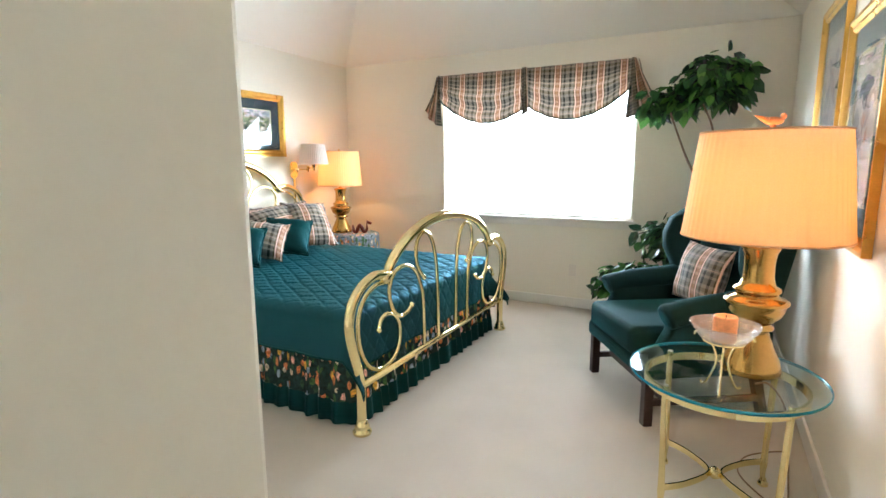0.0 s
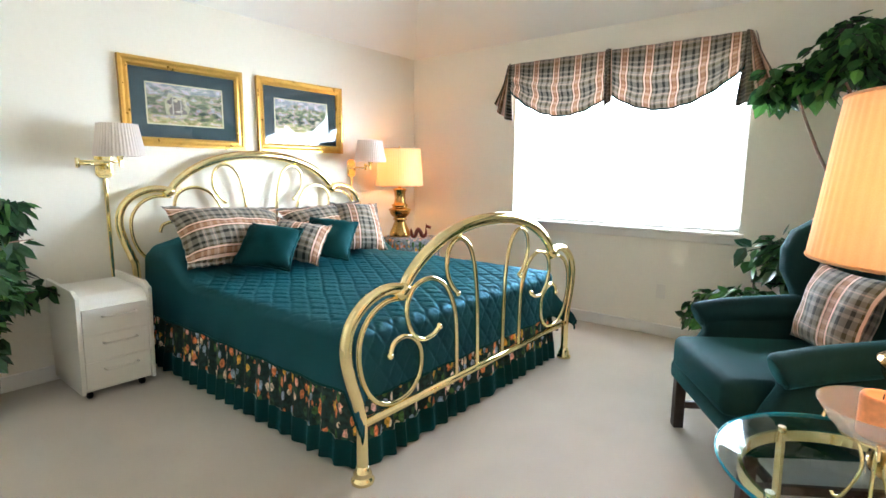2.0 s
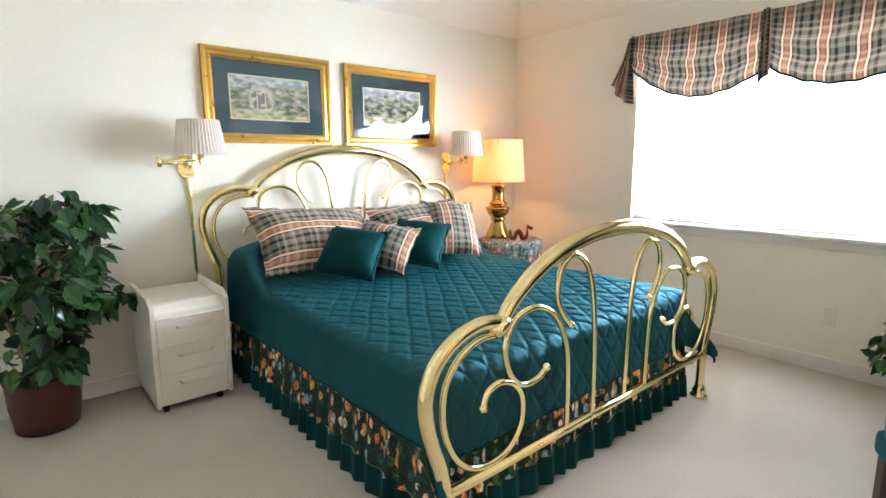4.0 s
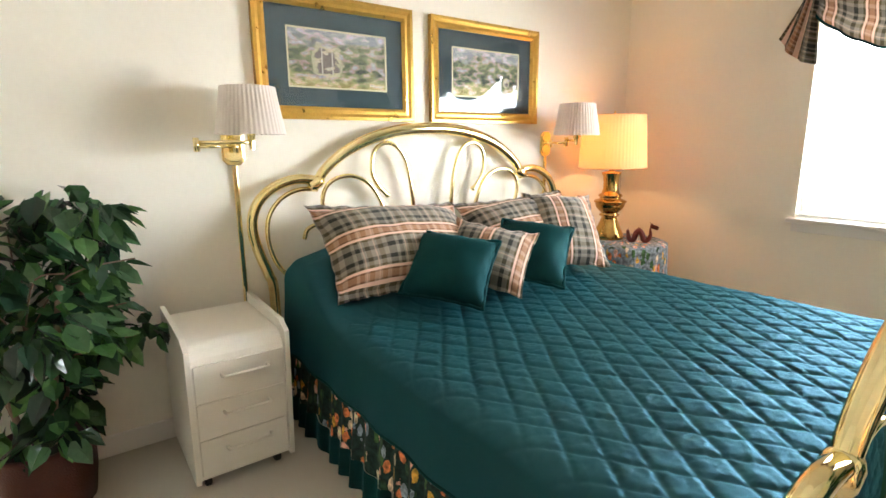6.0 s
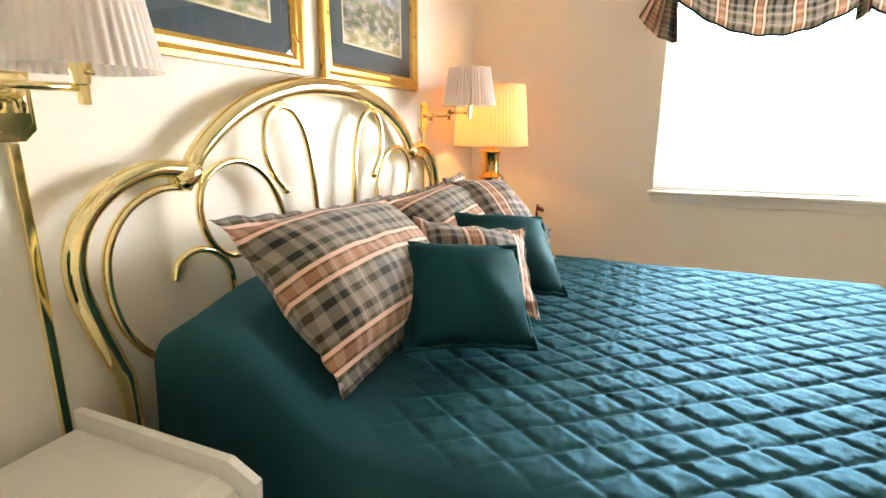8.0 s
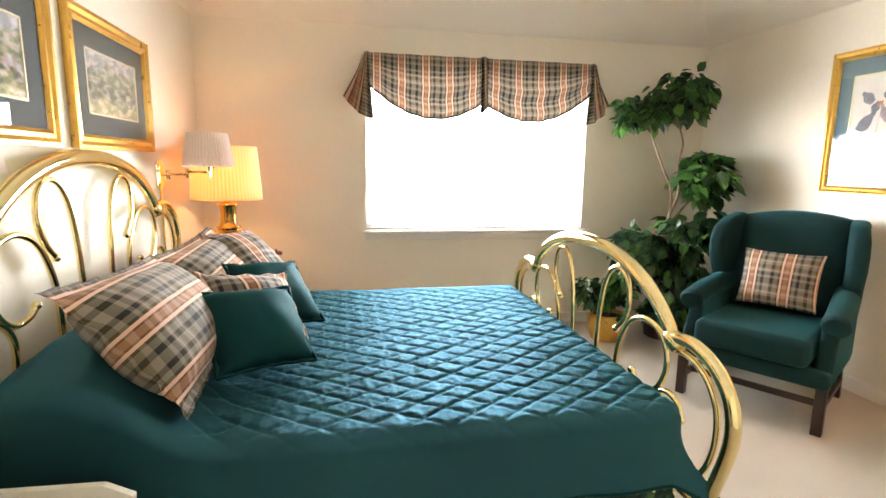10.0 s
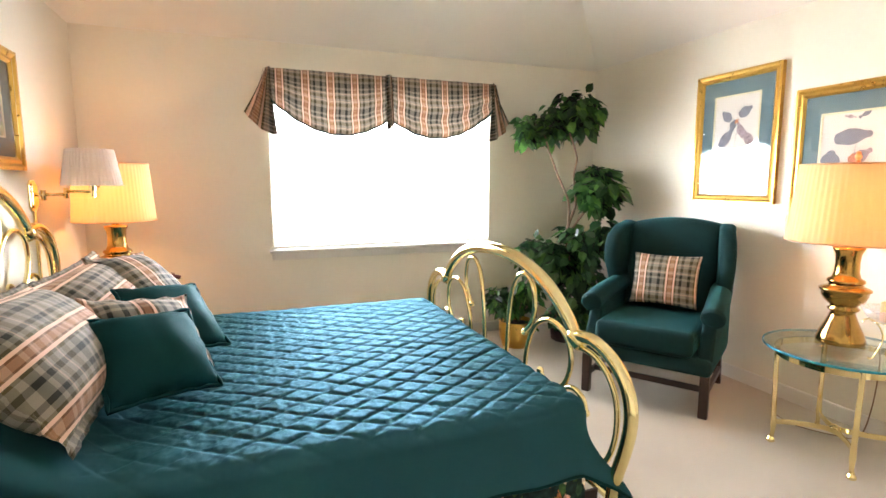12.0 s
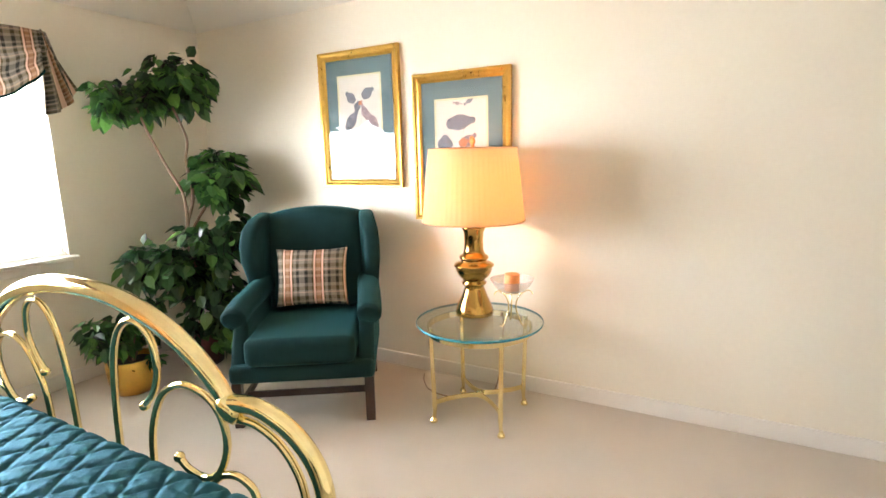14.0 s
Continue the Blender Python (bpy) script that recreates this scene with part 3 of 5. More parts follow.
def quilt(a, b):
    u, v = a / QX + b / QY, a / QX - b / QY
    w = 0.12 * noise.noise(Vector((a * 3, b * 3, 4)))
    su, sv = abs(math.sin(math.pi * (u + w))), abs(math.sin(math.pi * (v - w)))
    m = min(su, sv)
    h = 1 - (1 - min(m / 0.74, 1)) ** 2.0
    h *= 0.88 + 0.4 * noise.noise(Vector((math.floor(u + w) * 3.1, math.floor(v - w) * 2.7, 1.5)))
    along = v if su < sv else u
    h += 0.20 * math.exp(-(m / 0.45) ** 2) * m ** 0.5 * math.sin(2 * math.pi * 4 * along + 3 * noise.noise(Vector((a * 9, b * 9, 7))))
    plain = smoothstep(0.42, 0.6, a) * smoothstep(HALF + 0.06, HALF - 0.12, abs(b))
    return 0.0095 * h * plain + (0.0028 * noise.noise(Vector((a * 34, b * 20, 9))) + 0.002 * noise.noise(Vector((a * 70, b * 50, 3)))) * plain


ALEN, BLEN = X1 - X0 - 0.05 + 0.33, HALF - 0.05 + 0.285


def cloth(s, t):
    a, b = s * ALEN, (t * 2 - 1) * BLEN
    p = spread_point(a, b)
    e = 0.01
    nrm = (spread_point(a + e, b) - p).cross(spread_point(a, b + e) - p).normalized()
    return p + nrm * quilt(a, b)


spread = thing("bedspread", pose(0, 0, 0), "dark green quilted bedspread with stitched diamonds on the bed", "bedspread")
part("cover", bm_grid(400, 420, cloth, ALEN, 2 * BLEN), GREEN, spread, smooth=True)
edge = [cloth(s / 60, 0) for s in range(61)] + [cloth(1, t / 60) for t in range(1, 61)] + [cloth(1 - s / 60, 1) for s in range(1, 61)]
part("hem_binding", bm_tube(edge, 0.006, 6), SATIN, spread, "dark green bound hem", True)

# ---- dust ruffle ----
ruffle = thing("dust_ruffle", pose(0, 0, 0), "gathered floral dust ruffle with a plain green hem", "bed skirt")


def skirt_path(s):
    """Along the far side, the foot and the near side."""
    ly, lx = 2.055, 2 * 0.885
    if s < ly:
        return Vector((0.12 + s, YC + 0.905, 0)), Vector((0, 1, 0))
    if s < ly + lx:
        return Vector((2.175, YC + 0.885 - (s - ly), 0)), Vector((1, 0, 0))
    return Vector((2.175 - (s - ly - lx), YC - 0.905, 0)), Vector((0, -1, 0))


SLEN = 2.055 * 2 + 1.77


def skirt(z0, z1, extra=0.0):
    def at(s, t):
        d = min(s * SLEN, SLEN - 1e-4)
        p, o = skirt_path(d)
        z = z0 + (z1 - z0) * t
        ph = d * 2 * math.pi / 0.105 + 5.5 * noise.noise(Vector((d * 3.1, 0, 2)))
        amp = (0.006 + 0.013 * (1 - z / 0.36)) * (0.75 + 0.95 * noise.noise(Vector((d * 7, 0, 5))))
        return p + o * (amp * math.sin(ph) + 0.028 * (1 - z / 0.36) + extra) + Vector((0, 0, z + 0.004 * math.sin(ph * 0.5)))
    return at


part("floral_band", bm_grid(560, 6, skirt(0.125, 0.37), SLEN, 0.245), FLORAL, ruffle, "dark floral print band", True)
part("hem", bm_grid(560, 4, skirt(0.008, 0.128, 0.005), SLEN, 0.12), SATIN, ruffle, "plain dark green gathered hem", True)


# ---- pillows ----
def pillow_bm(w, h, t, flange, nx=34, ny=28, seed=0):
    bm = bmesh.new()
    uvl = bm.loops.layers.uv.new("UVMap")
    iw, ih = w / 2 - flange, h / 2 - flange

    def at(i, j, side):
        a, b = -1 + 2 * i / nx, -1 + 2 * j / ny
        x, y = a * w / 2, b * h / 2
        pinch = 1 - 0.08 * (1 - a * a) * abs(b) ** 3
        pinch2 = 1 - 0.08 * (1 - b * b) * abs(a) ** 3
        x, y = x * pinch2, y * pinch
        qa, qb = min(abs(x) / iw, 1), min(abs(y) / ih, 1)
        puff = ((1 - qa ** 2.6) * (1 - qb ** 2.6)) ** 0.55
        z = side * t / 2 * puff
        z += 0.010 * noise.noise(Vector((x * 9, y * 9, seed))) * (0.4 + puff)
        edge = max(abs(a), abs(b))
        if flange > 0.01 and edge > 0.85:
            z += 0.007 * math.sin((x + y) * 60 + seed) * (edge - 0.85) / 0.15
        return Vector((x, y, z + (0.0015 * side if edge < 1 else 0)))
    for side in (1, -1):
        vs = [[bm.verts.new(at(i, j, side)) for j in range(ny + 1)] for i in range(nx + 1)]
        for i in range(nx):
            for j in range(ny):
                q = [(i, j), (i + 1, j), (i + 1, j + 1), (i, j + 1)]
                f = bm.faces.new([vs[p][r] for p, r in (q if side > 0 else q[::-1])])
                for lp, (p, r) in zip(f.loops, q if side > 0 else q[::-1]):
                    lp[uvl].uv = (p / nx * w + 0.03 * seed, r / ny * h + 0.02 * seed)
    bmesh.ops.remove_doubles(bm, verts=bm.verts[:], dist=0.0004)
    return bm


def pillow(name, tl, tr, br, t, flange, mat, label, seed, rim=None, turn=False):
    tl, tr, br = Vector(tl), Vector(tr), Vector(br)
    u = tr - tl
    v = tr - br
    w, h = u.length, v.length
    ex = u.normalized()
    ez = ex.cross(v).normalized()
    ey = ez.cross(ex)
    c = tl + u / 2 - v / 2
    m = Matrix((ex, ey, ez)).transposed().to_4x4()
    m.translation = c
    ob = thing(name, m, label, "pillow", "pillows on the bed")
    bm = pillow_bm(w, h, t, flange, seed=seed)
    if turn:
        uvl = bm.loops.layers.uv.active
        for f in bm.faces:
            for lp in f.loops:
                lp[uvl].uv = (lp[uvl].uv[1], lp[uvl].uv[0])
    if flange > 0.02:
        rimmed = bm.copy()
        lim = (w / 2 - flange * 0.8, h / 2 - flange * 0.8)
        inner = lambda f: abs(f.calc_center_median().x) < lim[0] and abs(f.calc_center_median().y) < lim[1]
        bmesh.ops.delete(rimmed, geom=[f for f in rimmed.faces if inner(f)], context="FACES")
        bmesh.ops.delete(bm, geom=[f for f in bm.faces if not inner(f)], context="FACES")
        part("flange", rimmed, mat, ob, smooth=True)
    part("cushion", bm, mat, ob, smooth=True)
    if rim:
        pts = []
        for i in range(96):
            a = i / 96 * 4
            k, r = int(a), a - int(a)
            p = [(-1 + 2 * r, -1), (1, -1 + 2 * r), (1 - 2 * r, 1), (-1, 1 - 2 * r)][k]
            x, y = p[0] * w / 2, p[1] * h / 2
            x *= 1 - 0.08 * (1 - p[1] ** 2) * abs(p[0]) ** 3
            y *= 1 - 0.08 * (1 - p[0] ** 2) * abs(p[1]) ** 3
            pts.append((x, y, 0.003 * math.sin(i * 1.3)))
        part("ruffle_edge", bm_tube(pts, 0.008, 6, True), rim, ob, smooth=True)
    return ob


pillow("pillow_sham", (0.29, -2.74, 1.06), (0.275, -1.90, 1.01), (0.625, -1.93, 0.64), 0.27, 0.045, PLAID, "large salmon plaid sham leaning at the headboard", 1, None, True)
pillow("pillow_sham", (0.27, -1.89, 1.0), (0.30, -1.06, 1.03), (0.62, -1.09, 0.66), 0.25, 0.045, PLAID, "large salmon plaid sham behind the small cushions", 2, None, True)
pillow("throw_pillow", (0.455, -2.02, 0.955), (0.80, -1.78, 0.895), (0.925, -2.01, 0.642), 0.16, 0.03, PLAID, "small salmon plaid pillow behind a green one", 3)
pillow("throw_pillow", (0.35, -1.42, 1.03), (0.54, -1.05, 1.01), (0.83, -1.28, 0.655), 0.19, 0.03, PLAID, "small salmon plaid pillow beside the far sham", 4)
pillow("throw_pillow", (0.53, -2.29, 0.93), (0.835, -2.07, 0.895), (0.96, -2.265, 0.65), 0.17, 0.012, SATIN, "small dark green throw pillow with a corded edge", 5, SATIN)
pillow("throw_pillow", (0.51, -1.78, 0.935), (0.80, -1.56, 0.90), (0.985, -1.775, 0.658), 0.16, 0.012, SATIN, "dark green throw pillow behind the plaid one", 6, SATIN)



# ---- white nightstand ----
ns = thing("nightstand", pose(0, 0, 0), "white laminate nightstand with three drawers beside the bed", "nightstand")
NX0, NX1, NY0, NY1 = 0.06, 0.54, -3.33, -2.945


def bm_prism(profile, axis, c0, c1, bevel=0.0, seg=2):
    """A slab with the outline (two coordinates) between c0 and c1 along an axis."""
    bm = bmesh.new()
    lay = {"x": lambda p, c: (c, p[0], p[1]), "y": lambda p, c: (p[0], c, p[1]), "z": lambda p, c: (p[0], p[1], c)}[axis]
    a = [bm.verts.new(lay(p, c0)) for p in profile]
    b = [bm.verts.new(lay(p, c1)) for p in profile]
    n = len(profile)
    bm.faces.new(a)
    bm.faces.new(b[::-1])
    for i in range(n):
        bm.faces.new((a[i], b[i], b[(i + 1) % n], a[(i + 1) % n]))
    bmesh.ops.recalc_face_normals(bm, faces=bm.faces[:])
    if bevel:
        es = [e for e in bm.edges if {v in a for v in e.verts} != {True, False}]
        bmesh.ops.bevel(bm, geom=es, offset=bevel, segments=seg, profile=0.5, affect="EDGES")
    return bm


side = [(NX0, 0.045), (NX1 - 0.01, 0.045), (NX1 + 0.025, 0.60), (NX1 - 0.04, 0.635), (NX0, 0.645)]
for y in (NY0, NY1 - 0.02):
    part("side_panel", bm_prism(side, "y", y, y + 0.02, 0.002), WHITE, ns)
front = [(NX0, 0.05), (NX1 - 0.03, 0.05), (NX1 + 0.002, 0.50)] + [(NX1 - 0.085 + 0.09 * math.cos(a), 0.505 + 0.09 * math.sin(a)) for a in (0.2, 0.55, 0.9, 1.25, 1.5)] + [(NX0, 0.60)]
part("body", bm_prism(front, "y", NY0 + 0.021, NY1 - 0.021), WHITE, ns, smooth=False)
for i, z in enumerate((0.07, 0.225, 0.38)):
    d = part("drawer", bm_prism([(NX1 - 0.06, z), (NX1 - 0.026 + 0.07 * z, z), (NX1 - 0.026 + 0.07 * (z + 0.15), z + 0.15), (NX1 - 0.06, z + 0.15)], "y", NY0 + 0.028, NY1 - 0.028, 0.002), WHITE, ns)
    xm, zm, ym = NX1 - 0.021 + 0.07 * (z + 0.1), z + 0.10, (NY0 + NY1) / 2 + 0.015
    part("handle", bm_tube(curve_pts([(xm - 0.006, ym - 0.085, zm), (xm + 0.022, ym - 0.082, zm), (xm + 0.026, ym - 0.06, zm), (xm + 0.026, ym + 0.06, zm), (xm + 0.022, ym + 0.082, zm), (xm - 0.006, ym + 0.085, zm)], 4), 0.006, 8), WHITE, d, smooth=True)
for x in (NX0 + 0.05, NX1 - 0.07):
    for y in (NY0 + 0.05, NY1 - 0.06):
        c = bm_lathe([(0.024, -0.012), (0.028, -0.008), (0.028, 0.008), (0.024, 0.012)], 14)
        bmesh.ops.transform(c, matrix=pose(x, y, 0.028, 90), verts=c.verts[:])
        bm_box(x - 0.008, x + 0.008, y - 0.008, y + 0.008, 0.04, 0.06, bm=c)
        part("castor", c, BLACK, ns)


# ---- round skirted table, brass lamps ----
rt = thing("bedside_table", pose(0.40, -0.50, 0), "round bedside table under a slate floral cloth", "table")
RTZ = 0.655
part("tabletop", bm_lathe([(0.27, RTZ - 0.03), (0.275, RTZ - 0.02), (0.275, RTZ - 0.008), (0.27, RTZ - 0.005)], 32), DARKWOOD, rt)
part("pedestal", bm_lathe([(0.17, 0), (0.17, 0.03), (0.05, 0.06), (0.04, 0.5), (0.1, RTZ - 0.03)], 20), DARKWOOD, rt)


def table_cloth(s, t):
    a = s * 2 * math.pi
    if t < 0.4:
        r, z = 0.28 * t / 0.4, RTZ
    else:
        q = (t - 0.4) / 0.6
        r = 0.282 + 0.012 * q + 0.022 * q * math.sin(a * 14 + math.sin(a * 3))
        z = RTZ - 0.002 - q * 0.61
    return (r * math.cos(a), r * math.sin(a), z)


tc = thing("tablecloth", pose(0.40, -0.50, 0.0015), "slate floral cloth hanging to the floor", "tablecloth")
part("cloth", bm_grid(112, 22, table_cloth, 1.8, 0.9, True), FLORAL_PALE, tc, smooth=True)

VASE = [(0.0, 0.0), (0.105, 0.0), (0.108, 0.012), (0.104, 0.03), (0.094, 0.06), (0.075, 0.10), (0.058, 0.145), (0.052, 0.165), (0.066, 0.172), (0.07, 0.182), (0.058, 0.192), (0.062, 0.2), (0.088, 0.225), (0.10, 0.25), (0.102, 0.27), (0.112, 0.276), (0.112, 0.284), (0.10, 0.292), (0.075, 0.30), (0.072, 0.312), (0.082, 0.32), (0.08, 0.332), (0.062, 0.342), (0.054, 0.37), (0.052, 0.42), (0.056, 0.465), (0.066, 0.485), (0.068, 0.495), (0.05, 0.50), (0.02, 0.505), (0.012, 0.52)]


def table_lamp(m, height, rb, rt_, hs, label, power, finial):
    ob = thing("table_lamp", m, label, "lamp", "brass table lamps")
    k = height / 0.52
    part("base", bm_lathe([(r * (0.75 + 0.25 * k), z * k) for r, z in VASE], 36), ANTIQUE, ob, smooth=True)
    z0 = height + 0.005
    part("stem", bm_tube([(0, 0, height - 0.01), (0, 0, z0 + hs + 0.02)], 0.005, 8), BRASS, ob)
    sh = bm_lathe([(rb, z0), (rb * 0.998, z0 + 0.012)] + [(rb + (rt_ - rb) * f, z0 + hs * f) for f in (0.2, 0.5, 0.8)] + [(rt_, z0 + hs - 0.01), (rt_, z0 + hs)], 240, cap=False, flute=0.006, flutes=60)
    part("shade", sh, SHADE, ob, "pleated ivory fabric shade, lit", True)
    for r, z in ((rb * 1.002, z0 + 0.004), (rt_ * 1.002, z0 + hs - 0.004)):
        part("shade_trim", bm_tube([(r * math.cos(a * math.pi / 30), r * math.sin(a * math.pi / 30), z) for a in range(60)], 0.004, 6, True), SHADE, ob, smooth=True)
    for a in range(3):
        c, s = math.cos(a * 2.094), math.sin(a * 2.094)
        part("spider_arm", bm_tube([(0, 0, z0 + hs - 0.012), (rt_ * c, rt_ * s, z0 + hs - 0.012)], 0.0025, 6), BRASS, ob)
    bulb = bmesh.new()
    bmesh.ops.create_uvsphere(bulb, u_segments=16, v_segments=10, radius=0.028, matrix=pose(0, 0, z0 + hs * 0.42))
    bo = part("bulb", bulb, LAMPGLOW, ob, smooth=True)
    bo.visible_shadow = False
    if finial == "bird":
        body = bmesh.new()
        bmesh.ops.create_uvsphere(body, u_segments=16, v_segments=10, radius=0.02, matrix=pose(0, 0, z0 + hs + 0.035) @ Matrix.Diagonal((1.9, 0.8, 0.8, 1)))
        bmesh.ops.create_cone(body, cap_ends=True, segments=10, radius1=0.013, radius2=0.002, depth=0.05, matrix=pose(-0.048, 0, z0 + hs + 0.046, 0, -70))
        bmesh.ops.create_uvsphere(body, u_segments=12, v_segments=8, radius=0.012, matrix=pose(0.036, 0, z0 + hs + 0.052))
        bmesh.ops.create_cone(body, cap_ends=True, segments=8, radius1=0.012, radius2=0.008, depth=0.03, matrix=pose(0, 0, z0 + hs + 0.014))
        part("finial", body, BIRD, ob, "orange bird-shaped finial", True)
    else:
        part("finial", bm_lathe([(0.002, z0 + hs), (0.009, z0 + hs + 0.008), (0.007, z0 + hs + 0.02), (0.001, z0 + hs + 0.03)], 12), BRASS, ob, smooth=True)
    lt = bpy.data.lights.new("lamp_bulb", "POINT")
    lt.energy, lt.color, lt.shadow_soft_size = power, (1.0, 0.47, 0.16), 0.03
    lo = new("lamp_light", lt)
    lo.matrix_world = m @ pose(0, 0, z0 + hs * 0.42)
    return ob


LAMPGLOW = bpy.data.materials.new("lit_bulb")
LAMPGLOW.use_nodes = True
lb = LAMPGLOW.node_tree.nodes["Principled BSDF"]
lb.inputs["Emission Color"].default_value, lb.inputs["Emission Strength"].default_value = (1, 0.7, 0.4, 1), 6
table_lamp(pose(0.30, -0.545, RTZ + 0.003), 0.482, 0.225, 0.20, 0.355, "antique brass table lamp with a lit ivory shade", LAMP_W, "knob")

# red dragon
pts = curve_pts([(-0.085, 0, 0.085), (-0.08, 0.005, 0.055), (-0.07, 0, 0.02), (-0.045, 0, 0.02), (-0.03, 0.004, 0.06), (-0.012, 0, 0.078), (0.008, -0.004, 0.055), (0.02, 0, 0.02), (0.045, 0, 0.018), (0.06, 0, 0.05), (0.058, 0, 0.095), (0.075, 0, 0.108), (0.105, 0, 0.098)], 6)
n = len(pts)
bm = bm_tube(pts, [0.006 + 0.014 * math.sin(math.pi * min(i / n * 1.25, 1)) ** 0.6 + (0.008 if i > n * 0.86 else 0) for i in range(n)], 10)
for i in range(4, n - 6, 3):
    bmesh.ops.create_cone(bm, cap_ends=True, segments=5, radius1=0.007, radius2=0.0005, depth=0.02, matrix=Matrix.Translation(pts[i] + Vector((0, 0, 0.02))))
bmesh.ops.create_cone(bm, cap_ends=True, segments=6, radius1=0.005, radius2=0.001, depth=0.03, matrix=pose(0.062, 0.008, 0.125, 0, -25))
bmesh.ops.create_cone(bm, cap_ends=True, segments=6, radius1=0.005, radius2=0.001, depth=0.03, matrix=pose(0.062, -0.008, 0.125, 0, -25))
dragon = part("dragon_figurine", bm, DRAGON, smooth=True)
tagged(dragon, "small dark red lacquered dragon on the bedside table", "figurine")
dragon.matrix_world = pose(0.545, -0.53, RTZ + 0.004, 0, 0, 40)


# ---- swing-arm wall lamps ----
def swing_lamp(y, bracket, elbow, tip, label):
    """Wall lamp on the west wall; elbow and tip are (x, y) from the plate."""
    ob = thing("wall_lamp", pose(0, y, 0), label, "lamp", "swing-arm wall lamps")
    z = bracket
    for d0, d1, k in ((0.0, 0.012, 1.0), (0.0125, 0.02, 0.8)):
        w, h, c = 0.05 * k, 0.082 * k, 0.024 * k
        prof = [(-w, z - 0.005 - h + c), (-w + c, z - 0.005 - h), (w - c, z - 0.005 - h), (w, z - 0.005 - h + c), (w, z - 0.005 + h - c), (w - c, z - 0.005 + h), (-w + c, z - 0.005 + h), (-w, z - 0.005 + h - c)]
        part("backplate", bm_prism(prof, "x", d0 + 0.001, d1, 0.003), BRASS, ob)
    part("cord_cover", bm_box(0.001, 0.014, -0.011, 0.011, 0.1, z - 0.088, 0.003), BRASS, ob, "brass cord cover down the wall")
    part("bracket", bm_tube([(0.018, 0, z), (0.055, 0, z)], 0.011, 10), BRASS, ob, smooth=True)
    part("pivot", bm_tube([(0.055, 0, z - 0.03), (0.055, 0, z + 0.025)], 0.012, 12), BRASS, ob, smooth=True)
    ex, ey = elbow
    tx, ty = tip
    for dz, (a, b) in ((0.0, ((0.055, 0), (ex, ey))), (0.016, ((ex, ey), (tx, ty)))):
        part("arm", bm_tube([(a[0], a[1], z + dz), (b[0], b[1], z + dz)], 0.0085, 10), BRASS, ob, smooth=True)
    part("elbow", bm_tube([(ex, ey, z - 0.022), (ex, ey, z + 0.036)], 0.0125, 12), BRASS, ob, smooth=True)
    part("socket", bm_lathe([(0.011, z - 0.015), (0.012, z + 0.02), (0.014, z + 0.022), (0.022, z + 0.066), (0.02, z + 0.07)], 8), BRASS, ob).location = (tx, ty, 0)
    part("switch", bm_tube([(tx, ty, z + 0.045), (tx + 0.035, ty, z + 0.043)], 0.005, 8), BRASS, ob, smooth=True)
    z0 = z + 0.048
    sh = bm_lathe([(0.142, z0), (0.141, z0 + 0.008), (0.126, z0 + 0.095), (0.111, z0 + 0.187), (0.11, z0 + 0.195)], 264, cap=False, flute=0.018, flutes=44)
    s = part("shade", sh, SHADE_WHITE, ob, "white pleated shade, unlit", True)
    s.location = (tx, ty, 0)
    for a in range(3):
        c, q = math.cos(a * 2.094), math.sin(a * 2.094)
        part("spider_arm", bm_tube([(tx, ty, z0 + 0.1), (tx + 0.124 * c, ty + 0.124 * q, z0 + 0.1)], 0.002, 6), BRASS, ob)
    part("stem", bm_tube([(tx, ty, z0), (tx, ty, z0 + 0.102)], 0.006, 8), BRASS, ob)
    return ob


swing_lamp(-2.955, 1.318, (0.13, -0.175), (0.195, 0.032), "brass swing-arm wall lamp folded above the nightstand")
swing_lamp(-0.90, 1.318, (0.14, 0.06), (0.285, -0.015), "brass swing-arm wall lamp reaching out beyond the bed")


